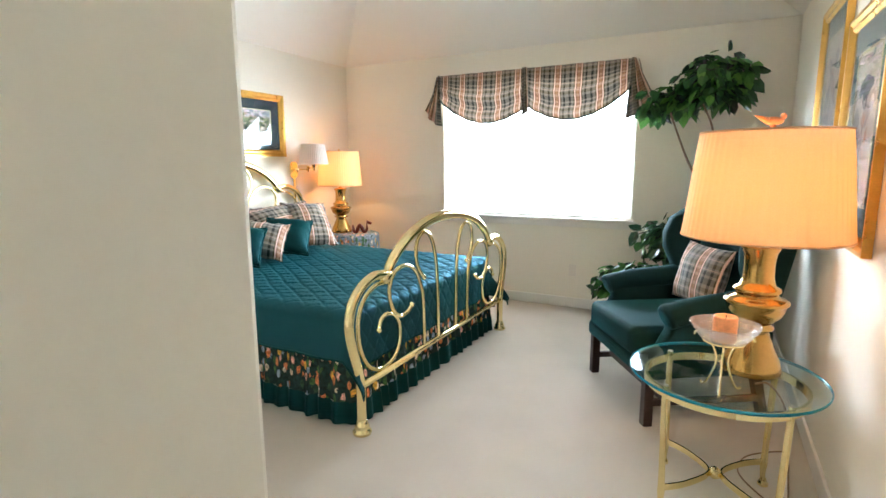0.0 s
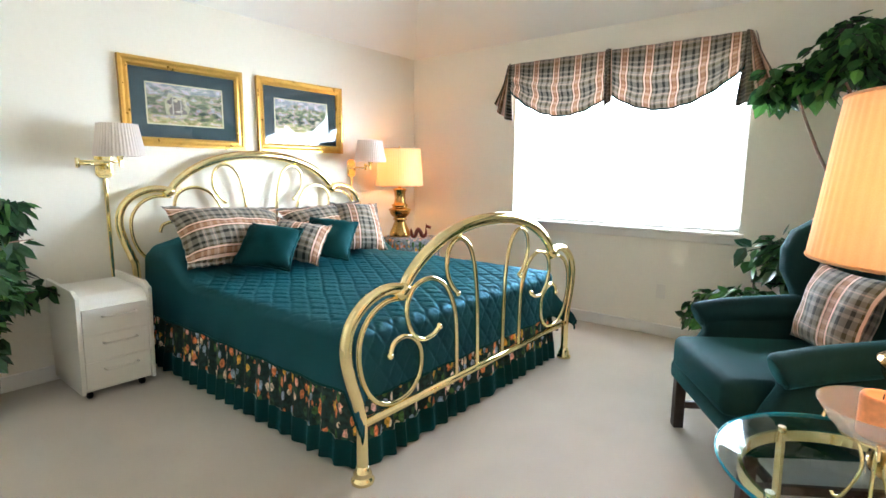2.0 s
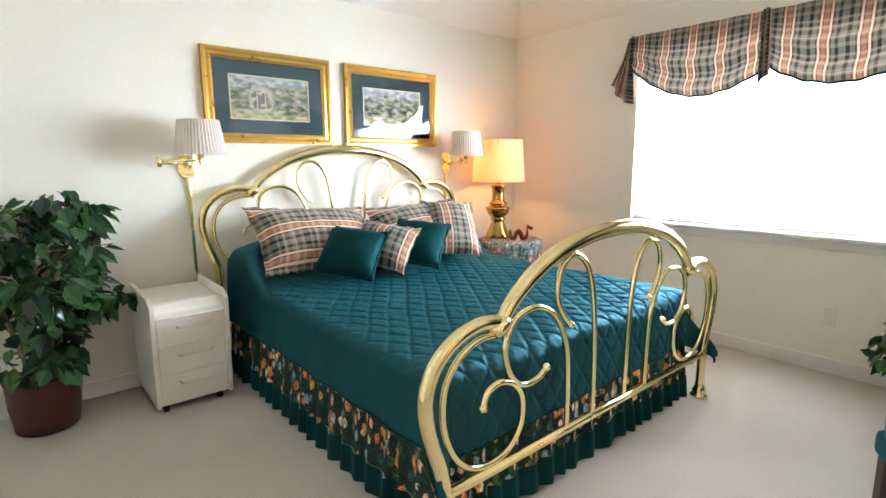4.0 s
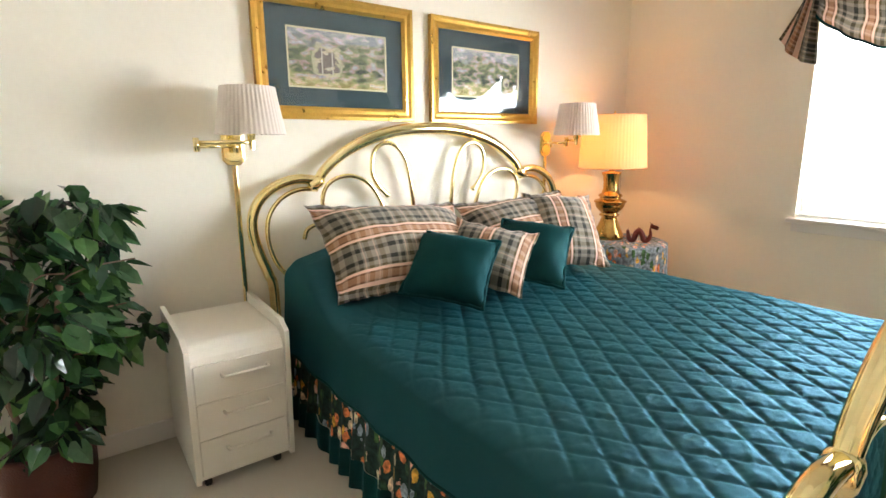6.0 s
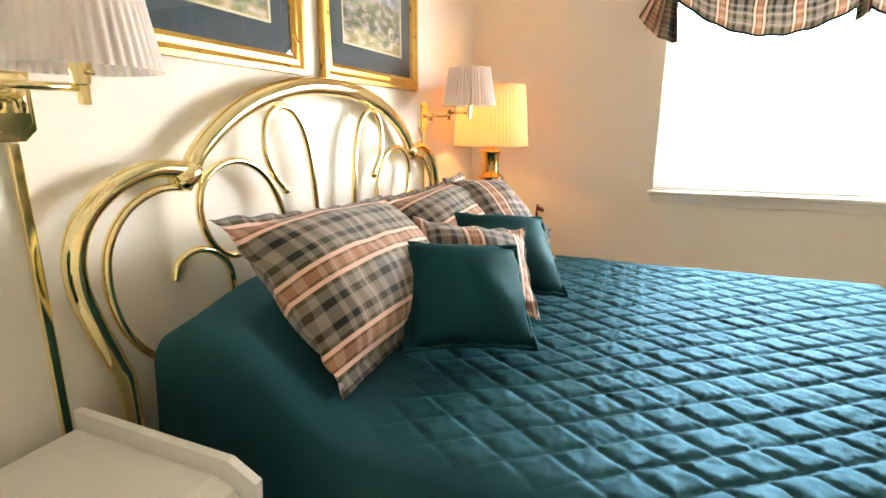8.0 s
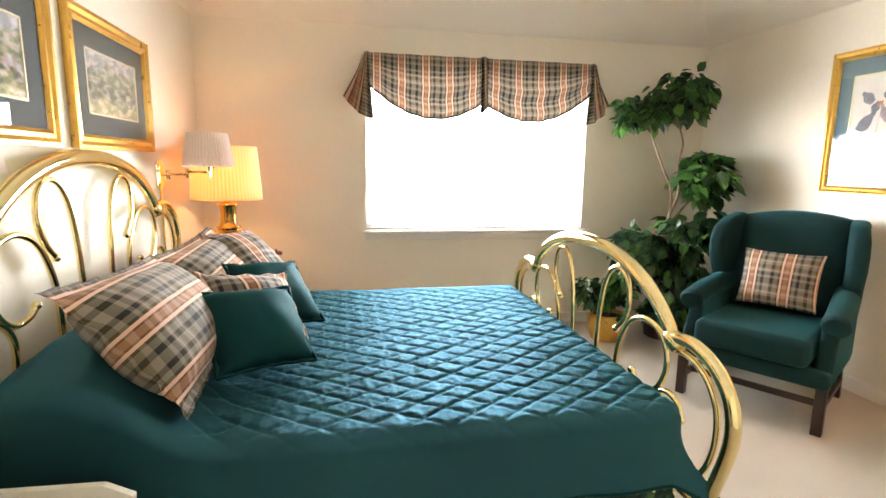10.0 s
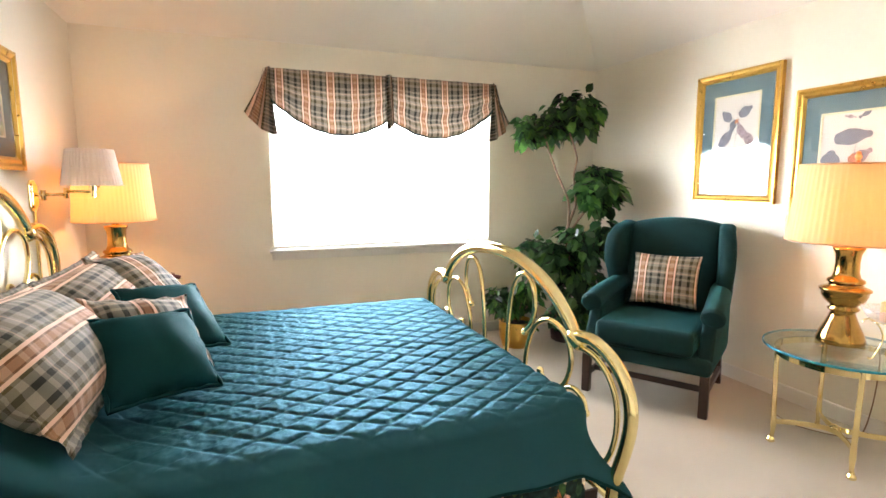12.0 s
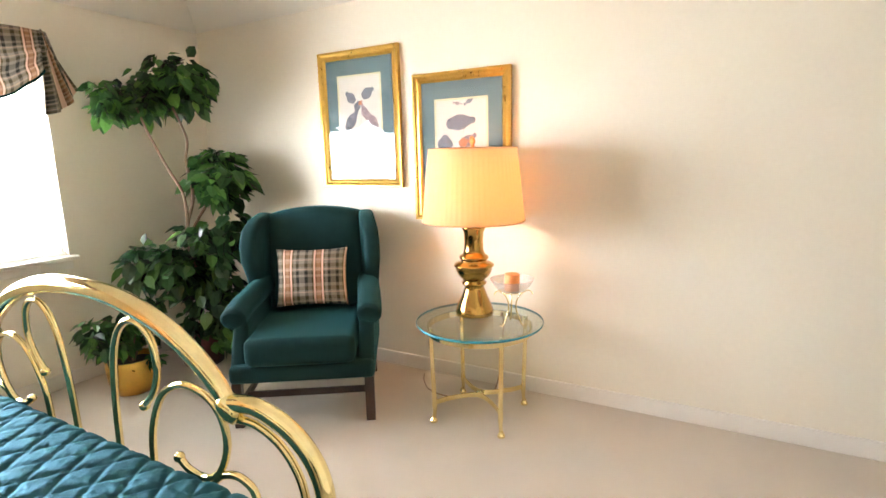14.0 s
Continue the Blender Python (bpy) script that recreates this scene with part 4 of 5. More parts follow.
# ---- framed pictures ----
def frame_parts(ob, w, h, fw, depth, mat_margin, mat, art, fillet):
    """A frame in the local x-z plane, facing -y."""
    def moulding(x0, x1, z0, z1):
        # mitred sides with a stepped profile
        prof = [(0, 0), (0, -depth), (fw * 0.25, -depth * 1.0), (fw * 0.5, -depth * 0.72), (fw * 0.75, -depth * 0.8), (fw, -depth * 0.45), (fw, 0)]
        for k in range(4):
            bm = bmesh.new()
            ends = []
            for s in (-1, 1):
                ring = []
                for a, d in prof:
                    if k % 2 == 0:
                        zz = (h / 2 - a) * (1 if k == 0 else -1)
                        ring.append(bm.verts.new((s * (w / 2 - a), d, zz)))
                    else:
                        xx = (w / 2 - a) * (1 if k == 1 else -1)
                        ring.append(bm.verts.new((xx, d, s * (h / 2 - a))))
                ends.append(ring)
            m = len(prof)
            for i in range(m):
                bm.faces.new((ends[0][i], ends[0][(i + 1) % m], ends[1][(i + 1) % m], ends[1][i]))
            bm.faces.new(ends[0])
            bm.faces.new(ends[1][::-1])
            part("frame_side", bm, GOLD, ob)
    moulding(0, 0, 0, 0)
    iw, ih = w - 2 * fw + 0.01, h - 2 * fw + 0.01
    part("backing", bm_box(-iw / 2, iw / 2, -0.006, -0.001, -ih / 2, ih / 2), DARKWOOD, ob)
    aw, ah = iw - 2 * mat_margin[0], ih - 2 * mat_margin[1]
    bm = bm_box(-iw / 2, iw / 2, -0.0095, -0.0065, ah / 2, ih / 2)
    bm_box(-iw / 2, iw / 2, -0.0095, -0.0065, -ih / 2, -ah / 2, bm=bm)
    bm_box(-iw / 2, -aw / 2, -0.0095, -0.0065, -ah / 2, ah / 2, bm=bm)
    bm_box(aw / 2, iw / 2, -0.0095, -0.0065, -ah / 2, ah / 2, bm=bm)
    part("mat_board", bm, mat, ob)
    for q, (x0, x1, z0, z1) in enumerate(((-aw / 2, aw / 2, ah / 2 - fillet, ah / 2), (-aw / 2, aw / 2, -ah / 2, -ah / 2 + fillet), (-aw / 2, -aw / 2 + fillet, -ah / 2 + fillet, ah / 2 - fillet), (aw / 2 - fillet, aw / 2, -ah / 2 + fillet, ah / 2 - fillet))):
        part("fillet", bm_box(x0, x1, -0.0105, -0.0066, z0, z1), FILLET, ob)
    part("print", bm_grid(2, 2, lambda s, t: ((s - 0.5) * aw, -0.0075, (t - 0.5) * ah)), art, ob)
    g = part("glass", bm_box(-iw / 2, iw / 2, -0.0145, -0.0125, -ih / 2, ih / 2), PICGLASS, ob)
    g.visible_shadow = False
    return aw, ah


for yc, art, words in ((-2.409, PAINT1, "gilt-framed garden painting with a dark mat over the bed"), (-1.438, PAINT2, "gilt-framed park painting with a dark mat over the bed")):
    ob = thing("picture", pose(0.002, yc, 1.73, 0, 0, 90), words, "picture", "pictures over the bed")
    frame_parts(ob, 0.85, 0.575, 0.062, 0.03, (0.10, 0.092), MAT_GREEN, art, 0.008)


def leaf_shape(bm, cx, cz, ln, wd, ang, y):
    n = 14
    vs = []
    for i in range(n):
        a = 2 * math.pi * i / n
        px, pz = ln / 2 * math.cos(a), wd / 2 * math.sin(a) * (1 - 0.35 * math.cos(a)) + 0.006 * math.sin(5 * a)
        vs.append(bm.verts.new((cx + px * math.cos(ang) - pz * math.sin(ang), y, cz + px * math.sin(ang) + pz * math.cos(ang))))
    bm.faces.new(vs)


PRINTS = {
    "a": [((INK_A), [(-0.075, 0.10, 0.10, 0.06, 2.4), (0.07, 0.12, 0.11, 0.065, 0.5), (-0.02, 0.04, 0.07, 0.05, 1.2), (-0.07, -0.05, 0.16, 0.07, 0.9)]), (INK_B, [(0.04, 0.0, 0.12, 0.05, 2.0), (0.10, -0.06, 0.13, 0.06, 2.2), (-0.05, -0.16, 0.1, 0.05, 0.3)]), (INK_C, [(0.01, 0.06, 0.04, 0.025, 0.7)])],
    "b": [((INK_A), [(0.0, 0.10, 0.20, 0.085, 0.1), (-0.11, -0.02, 0.10, 0.10, 1.5), (0.06, 0.22, 0.09, 0.02, 0.5)]), (INK_B, [(0.05, -0.01, 0.13, 0.06, 0.6), (-0.04, -0.09, 0.14, 0.05, -0.3), (-0.02, 0.21, 0.06, 0.015, -0.2)]), (INK_C, [(0.02, -0.02, 0.07, 0.05, 0.3), (0.08, -0.08, 0.06, 0.035, 0.9)])],
}
for yc, zc, key, words in ((-1.571, 1.692, "a", "gilt-framed botanical print hung above the armchair"), (-2.32, 1.488, "b", "gilt-framed botanical print hung behind the brass lamp")):
    ob = thing("picture", pose(W - 0.002, yc, zc, 0, 0, -90), words, "picture", "botanical prints")
    aw, ah = frame_parts(ob, 0.65, 0.895, 0.055, 0.03, (0.095, 0.105), MAT_BLUE, PAPER, 0.012)
    for i, (ink, shapes) in enumerate(PRINTS[key]):
        bm = bmesh.new()
        for j, (x, z, ln, wd, ang) in enumerate(shapes):
            leaf_shape(bm, x, z + 0.05, ln, wd, ang, -0.0085 - 0.0002 * (i * 8 + j))
        stem = bm_tube([(-0.02, -0.0085, -0.2), (0.0, -0.0085, -0.05), (0.02, -0.0085, 0.12)], 0.0012, 4, bm=bm)
        part("botanical_ink", bm, ink, ob)


# ---- blinds and valance ----
bl = thing("window_blind", pose(0, 0, 0), "white mini-blind let down over the bright window", "blind")
slat_mesh = None
nsl = 48
for i in range(nsl):
    z = WZ0 + 0.03 + i * (WZ1 - WZ0 - 0.06) / nsl
    if slat_mesh is None:
        bm = bm_grid(1, 4, lambda s, t: (WX0 + 0.008 + s * (WX1 - WX0 - 0.016), 0.028 + (t - 0.5) * 0.024, 0.002 * (1 - (2 * t - 1) ** 2) - 0.003 * (t - 0.5)))
        ob = part("slat", bm, SLAT, bl)
        slat_mesh = ob.data
    else:
        ob = new("slat", slat_mesh)
        ob.parent = bl
    ob.location = (0, 0, z)
part("bottom_rail", bm_box(WX0 + 0.008, WX1 - 0.008, 0.016, 0.04, WZ0 + 0.006, WZ0 + 0.02, 0.003), TRIM, bl)
part("head_rail", bm_box(WX0 + 0.004, WX1 - 0.004, 0.01, 0.045, WZ1 - 0.035, WZ1, 0.003), TRIM, bl)
for x in (WX0 + 0.3, (WX0 + WX1) / 2, WX1 - 0.3):
    part("ladder_cord", bm_tube([(x, 0.015, WZ0 + 0.012), (x, 0.015, WZ1 - 0.03)], 0.0012, 5), TRIM, bl)

va = thing("valance", pose(0, 0, 0), "salmon and green plaid swag valance over the window", "valance")
VX0, VX1, VT, VY = 1.235, 3.115, 2.225, -0.115
VM = (VX0 + VX1) / 2
part("mounting_board", bm_box(VX0 + 0.005, VX1 - 0.005, VY + 0.012, -0.001, VT - 0.03, VT - 0.012), TRIM, va)


def swag(x0, x1):
    def at(s, t):
        x = x0 + (x1 - x0) * s
        hang = 4 * s * (1 - s)
        side = abs(2 * s - 1)
        end0, end1 = (0.20, 0.33) if x0 < VM - 0.1 else (0.33, 0.20)
        low = end0 + (end1 - end0) * s + 0.20 * hang
        fold = 0.0
        if t > 0.42:
            q = (t - 0.42) / 0.58
            fold = 0.020 * math.sin(q * 3 * math.pi) * (0.35 + 0.65 * hang) + 0.018 * q * hang
        y = VY - 0.01 - fold - 0.016 * hang * math.sin(math.pi * t) + 0.006 * math.sin(x * 31) * (1 - t)
        return (x, y, VT - t * low + 0.004 * math.sin(x * 47) * t)
    return at


part("swag", bm_grid(60, 30, swag(VX0, VM), 0.94, 0.46), PLAID_SHEER, va, smooth=True)
part("swag", bm_grid(60, 30, swag(VM, VX1), 0.94, 0.46), PLAID_SHEER, va, smooth=True)


for x0, x1 in ((VX0, VM), (VM, VX1)):
    hang = swag(x0, x1)
    part("swag_binding", bm_tube([Vector(hang(k / 40, 1.0)) + Vector((0, -0.002, -0.004)) for k in range(41)], 0.0075, 6), SATIN, va, "dark green bound edge", True)


def tail(xa, direction, ln):
    def at(s, t):
        # s across the tail from the window side to the outside, t down
        wd = 0.03 + 0.15 * t + 0.05 * t * t
        x = xa + direction * (s - 0.28) * wd + direction * 0.02 * t
        y = VY - 0.03 + 0.024 * math.sin(s * 5 * math.pi) * (0.3 + t) + 0.05 * s * s
        zl = ln * (1 - 0.34 * s * s)
        return (x, y, VT + 0.004 - t * zl)
    return at


part("tail", bm_grid(30, 20, tail(VX0 + 0.025, -1, 0.49), 0.075, 0.5), PLAID_LINED, va, smooth=True)
part("tail", bm_grid(30, 20, tail(VX1 - 0.025, 1, 0.49), 0.075, 0.5), PLAID_LINED, va, smooth=True)
part("center_jabot", bm_grid(14, 16, lambda s, t: (VM - 0.016 + (s - 0.5) * (0.045 + 0.02 * t) + 0.01 * t, VY - 0.05 + 0.016 * math.sin(s * 3 * math.pi), VT + 0.003 - t * (0.44 - 0.05 * s)), 0.05, 0.44), PLAID_LINED, va, smooth=True)
for x, sgn in ((VX0, -1), (VX1, 1)):
    part("return", bm_grid(10, 14, lambda s, t: (x + sgn * (0.012 + 0.10 * t), VY + s * (0.112 - 0.0), VT - t * (0.36 + 0.03 * s)), 0.12, 0.36), PLAID_SHEER, va, smooth=True)


# ---- wing chair ----
CHAIR = pose(3.62, -1.60, 0, 0, 0, -57) @ Matrix.Diagonal((1.06, 1.03, 1.03, 1))
ac = thing("armchair", CHAIR, "dark green upholstered wing chair with wooden legs", "armchair")
part("seat_cushion", bm_box(-0.275, 0.275, -0.40, 0.24, 0.345, 0.497, 0.04, 4), CHAIRCLOTH, ac, smooth=True)
part("seat_rail", bm_box(-0.365, 0.365, -0.37, 0.28, 0.25, 0.345, 0.025, 3), CHAIRCLOTH, ac, smooth=True)


def back_at(side):
    def at(s, t):
        x = (s - 0.5) * 2
        w = 0.27 + 0.03 * t
        top = 1.10 - 0.045 * x ** 2
        z = 0.33 + (top - 0.33) * t
        lean = 0.20 + 0.16 * t
        puff = 0.05 * ((1 - x ** 4) * (1 - (2 * t - 1) ** 6)) ** 0.5
        y = lean - puff if side > 0 else lean + 0.11
        return (x * w, y, z)
    return at


bm = bm_grid(24, 24, back_at(1))
bm2 = bm_grid(24, 24, back_at(-1))
me = bpy.data.meshes.new("tmp")
bm2.to_mesh(me)
bm2.free()
bm.from_mesh(me)
bpy.data.meshes.remove(me)
bnd = [e for e in bm.edges if len(e.link_faces) == 1]
bmesh.ops.bridge_loops(bm, edges=bnd)
part("backrest", bm, CHAIRCLOTH, ac, smooth=True)
WING = [(0.44, 1.06), (0.36, 1.075), (0.22, 1.05), (0.135, 0.99), (0.10, 0.90), (0.105, 0.80), (0.15, 0.70), (0.18, 0.60), (0.33, 0.58), (0.38, 0.8)]
ARMSIDE = [(-0.32, 0.245), (-0.33, 0.32), (-0.285, 0.42), (-0.24, 0.50), (-0.25, 0.58), (-0.16, 0.60), (0.30, 0.62), (0.32, 0.27)]
for s in (-1, 1):
    w = bm_prism(WING, "x", s * 0.265, s * 0.355, 0.028, 4)
    for v in w.verts:
        v.co.x += s * 0.05 * max(0.0, 0.3 - v.co.y) / 0.2
    part("wing", w, CHAIRCLOTH, ac, smooth=True)
    part("arm_panel", bm_prism(ARMSIDE, "x", s * 0.285, s * 0.365, 0.022, 3), CHAIRCLOTH, ac, smooth=True)
    pts = curve_pts([(s * 0.345, -0.27, 0.565), (s * 0.345, -0.24, 0.575), (s * 0.34, -0.11, 0.60), (s * 0.325, 0.08, 0.62), (s * 0.31, 0.27, 0.64)], 6)
    n = len(pts)
    part("arm_roll", bm_tube(pts, [0.045 + 0.02 * min(i / 4, 1) for i in range(n)], 18), CHAIRCLOTH, ac, smooth=True)
    part("leg", bm_box(s * 0.335 - 0.024, s * 0.335 + 0.024, -0.35, -0.302, 0, 0.25, 0.004), DARKWOOD, ac)
    part("leg", bm_prism([(0.30, 0), (0.345, 0), (0.28, 0.25), (0.23, 0.25)], "x", s * 0.315 - 0.022, s * 0.315 + 0.022, 0.003), DARKWOOD, ac)
    part("stretcher", bm_box(s * 0.33 - 0.011, s * 0.33 + 0.011, -0.302, 0.285, 0.10, 0.135, 0.003), DARKWOOD, ac)
part("stretcher", bm_box(-0.318, 0.318, -0.24, -0.218, 0.115, 0.15, 0.003), DARKWOOD, ac)
lp = thing("lumbar_pillow", pose(3.62, -1.60, 0, 0, 0, -57) @ pose(0.0, 0.135, 0.72, 74, 0, 0), "salmon plaid lumbar pillow on the wing chair", "pillow")
part("cushion", pillow_bm(0.44, 0.36, 0.13, 0.008, seed=7), PLAID, lp, smooth=True)


# ---- brass and glass side table ----
TX, TY, TZ = 3.85, -2.605, 0.553
tb = thing("side_table", pose(TX, TY, 0, 0, 0, 2), "round glass side table on a brass frame", "table")
top = bm_lathe([(0.3340, TZ - 0.012), (0.3410, TZ - 0.009), (0.3430, TZ - 0.005), (0.3410, TZ - 0.001), (0.3360, TZ)], 72)
part("glass_top", top, TABLEGLASS, tb, "thick clear glass top", True).visible_shadow = False
part("glass_edge", bm_lathe([(0.3435, TZ - 0.013), (0.3465, TZ - 0.009), (0.3470, TZ - 0.005), (0.3458, TZ - 0.0005), (0.3435, TZ), (0.3433, TZ - 0.006), (0.3435, TZ - 0.013)], 72, cap=False), TABLEEDGE, tb, "polished blue-green glass edge", True).visible_shadow = False
ring = [(0.288 * math.cos(a * math.pi / 32), 0.288 * math.sin(a * math.pi / 32)) for a in range(64)]
bm = bmesh.new()
vs = [[bm.verts.new((x * k, y * k, z)) for x, y in ring] for k, z in ((1.0, TZ - 0.06), (1.0, TZ - 0.026), (0.965, TZ - 0.026), (0.965, TZ - 0.06))]
for i in range(4):
    for k in range(64):
        bm.faces.new((vs[i][k], vs[i][(k + 1) % 64], vs[(i + 1) % 4][(k + 1) % 64], vs[(i + 1) % 4][k]))
part("ring", bm, BRASS, tb)
for sx in (-1, 1):
    for sy in (-1, 1):
        x, y = sx * 0.193, sy * 0.193
        pts = [(x * 1.03, y * 1.03, TZ - 0.014), (x * 1.02, y * 1.02, 0.4), (x * 0.99, y * 0.99, 0.16), (x * 0.985, y * 0.985, 0.07), (x * 1.0, y * 1.0, 0.03)]
        lg = part("leg", bm_tube(curve_pts(pts, 4), [0.0125] * 9 + [0.0135, 0.015, 0.013, 0.011, 0.0105, 0.0105, 0.0105, 0.012], 10), BRASS, tb, smooth=True)
        part("hoof", bm_lathe([(0.014, 0), (0.021, 0.006), (0.02, 0.016), (0.012, 0.03), (0.012, 0.036)], 12), BRASS, lg).location = (x * 1.01, y * 1.01, 0)
        part("glass_pad", bm_lathe([(0.011, TZ - 0.026), (0.011, TZ - 0.0125)], 12), PLASTIC, tb).location = (x * 1.03, y * 1.03, 0)
for s in (-1, 1):
    pts = curve_pts([(s * 0.188, -0.188, 0.115), (s * 0.10, -0.12, 0.118), (s * 0.022, 0.0, 0.12), (s * 0.10, 0.12, 0.118), (s * 0.188, 0.188, 0.115)], 8)
    bm = bmesh.new()
    rows = []
    for i, p in enumerate(pts):
        d = (pts[min(i + 1, len(pts) - 1)] - pts[max(i - 1, 0)]).normalized()
        nrm = Vector((-d.y, d.x, 0))
        rows.append([bm.verts.new(p + nrm * a + Vector((0, 0, b))) for a, b in ((-0.003, -0.013), (0.003, -0.013), (0.003, 0.013), (-0.003, 0.013))])
    for a, b in zip(rows, rows[1:]):
        for k in range(4):
            bm.faces.new((a[k], a[(k + 1) % 4], b[(k + 1) % 4], b[k]))
    part("stretcher", bm, BRASS, tb)
part("center_boss", bm_lathe([(0.012, 0.098), (0.024, 0.108), (0.026, 0.12), (0.024, 0.132), (0.01, 0.145)], 16), BRASS, tb, smooth=True)
table_lamp(pose(3.94, -2.535, TZ + 0.001, 0, 0, 30), 0.522, 0.28, 0.238, 0.395, "antique brass table lamp with a bird finial, lit", LAMP_W * 0.95, "bird")

# candle in a glass bowl on a brass stand
CX, CY = 3.835, -2.80
st = thing("candle_stand", pose(CX, CY, TZ + 0.001), "curled brass stand holding a glass bowl", "candle holder")
for k in range(3):
    a = k * 2.094 + 0.5
    c, s = math.cos(a), math.sin(a)
    pts = curve_pts([(0.075 * c, 0.075 * s, 0.012), (0.068 * c, 0.068 * s, 0.004), (0.05 * c, 0.05 * s, 0.02), (0.022 * c, 0.022 * s, 0.10), (0.04 * c, 0.04 * s, 0.16), (0.08 * c, 0.08 * s, 0.195), (0.106 * c, 0.106 * s, 0.192), (0.112 * c, 0.112 * s, 0.178)], 6)
    part("leg", bm_tube(pts, 0.0038, 8), BRASS, st, smooth=True)
part("ring", bm_tube([(0.066 * math.cos(a * math.pi / 16), 0.066 * math.sin(a * math.pi / 16), 0.184) for a in range(32)], 0.003, 6, True), BRASS, st, smooth=True)
bo = thing("glass_bowl", pose(CX, CY, TZ + 0.179), "clear flared glass bowl around the candle", "bowl")
part("bowl", bm_lathe([(0.002, 0.006), (0.04, 0.006), (0.066, 0.016), (0.09, 0.042), (0.112, 0.07), (0.114, 0.071), (0.094, 0.038), (0.07, 0.009), (0.042, 0.0), (0.002, 0.0)], 40, cap=False), BOWLGLASS, bo, smooth=True).visible_shadow = False
cd = thing("candle", pose(CX, CY, TZ + 0.186), "short thick orange pillar candle in the bowl", "candle")
part("wax", bm_lathe([(0.037, 0), (0.039, 0.003), (0.039, 0.086), (0.036, 0.091), (0.028, 0.088), (0.012, 0.083), (0.001, 0.082)], 28), WAX, cd, smooth=True)
part("wick", bm_tube([(0, 0, 0.08), (0.001, 0, 0.094)], 0.0012, 5), BLACK, cd)


# ---- plants ----
def add_leaves(bm, centre, radii, count, rng, length=0.08, shell=0.42, droop=0.6):
    cx, cy, cz = centre
    lumps = [Vector((rng.gauss(0, 1), rng.gauss(0, 1), rng.gauss(0, 1))).normalized() for _ in range(9)]
    for _ in range(count):
        d = Vector((rng.gauss(0, 1), rng.gauss(0, 1), rng.gauss(0, 1))).normalized()
        bump = 0.66 + 0.5 * max(0.0, max(d.dot(q) for q in lumps) - 0.5) / 0.5
        r = (shell + (1 - shell) * rng.random() ** 0.7) * bump
        p = Vector((cx + d.x * radii[0] * r, cy + d.y * radii[1] * r, cz + d.z * radii[2] * r))
        if p.x > W - 0.05 or p.y > -0.04 or p.x < 0.04:
            p.x, p.y = min(max(p.x, 0.06), W - 0.06), min(p.y, -0.05)
        out = Vector((d.x, d.y, 0.25 * d.z - droop + rng.gauss(0, 0.35))).normalized()
        up = Vector((rng.gauss(0, 0.5), rng.gauss(0, 0.5), 1))
        sidev = out.cross(up).normalized()
        nrm = sidev.cross(out).normalized()
        ln = length * (0.65 + 0.6 * rng.random())
        wd = ln * 0.35
        tipdrop = Vector((0, 0, ln * 0.14))
        mid = [bm.verts.new(q) for q in (p, p + out * ln * 0.35 - nrm * 0.006, p + out * ln * 0.72 - nrm * 0.004 - tipdrop * 0.4, p + out * ln - tipdrop)]
        for sg in (1, -1):
            e1 = bm.verts.new(p + out * ln * 0.28 + sidev * wd * sg * 0.92 + nrm * 0.006)
            e2 = bm.verts.new(p + out * ln * 0.62 + sidev * wd * sg * 0.86 + nrm * 0.004 - tipdrop * 0.35)
            for q in ((mid[0], mid[1], e1), (mid[1], mid[2], e2, e1), (mid[2], mid[3], e2)):
                bm.faces.new(q if sg < 0 else q[::-1])


def sprigs(c, r, n, rng):
    """Breaks a clump into small uneven ones round its rim, with gaps between."""
    k = max(4, n // 26)
    for i in range(k):
        while True:
            d = Vector((rng.uniform(-1, 1), rng.uniform(-1, 1), rng.uniform(-1, 1)))
            if 0.25 < d.length < 1:
                break
        f = rng.uniform(0.3, 0.52)
        yield (c[0] + 0.8 * d.x * r[0], c[1] + 0.8 * d.y * r[1], c[2] + 0.8 * d.z * r[2]), (f * r[0], f * r[1], f * r[2]), max(6, int(n / k * rng.uniform(0.5, 1.1)))


def leafy(parent, clumps, count_scale, mat, rng, name="crown"):
    bm = bmesh.new()
    for c, r, n, ln in clumps:
        for cc, rr, k in sprigs(c, r, int(n * count_scale), rng):
            add_leaves(bm, cc, rr, k, rng, ln)
    me = bpy.data.meshes.new(name)
    bm.to_mesh(me)
    bm.free()
    me.materials.append(mat)
    ob = new(name, me)
    ob.parent = parent
    return ob


rng = random.Random(5)
ft = thing("ficus_tree", pose(0, 0, 0), "tall artificial ficus tree with tiers of leaves in the corner", "plant")
FX, FY = 3.67, -0.48
part("trunk", bm_tube(curve_pts([(FX, FY, 0.2), (FX + 0.02, FY, 0.6), (FX - 0.02, FY + 0.01, 0.95), (FX + 0.05, FY, 1.2), (FX + 0.02, FY - 0.01, 1.45), (FX + 0.05, FY, 1.6), (FX - 0.03, FY, 1.8)], 6), [0.017 - 0.0003 * i for i in range(37)], 9), BARK, ft, smooth=True)
part("limb", bm_tube(curve_pts([(FX - 0.02, FY, 0.9), (FX - 0.03, FY - 0.02, 1.2), (FX - 0.12, FY, 1.42), (FX - 0.20, FY + 0.02, 1.62), (FX - 0.26, FY + 0.02, 1.78)], 6), [0.011 - 0.0002 * i for i in range(25)], 8), BARK, ft, smooth=True)
part("limb", bm_tube(curve_pts([(FX, FY, 0.95), (FX + 0.12, FY - 0.06, 1.15), (FX + 0.28, FY - 0.12, 1.28)], 6), 0.010, 8), BARK, ft, smooth=True)
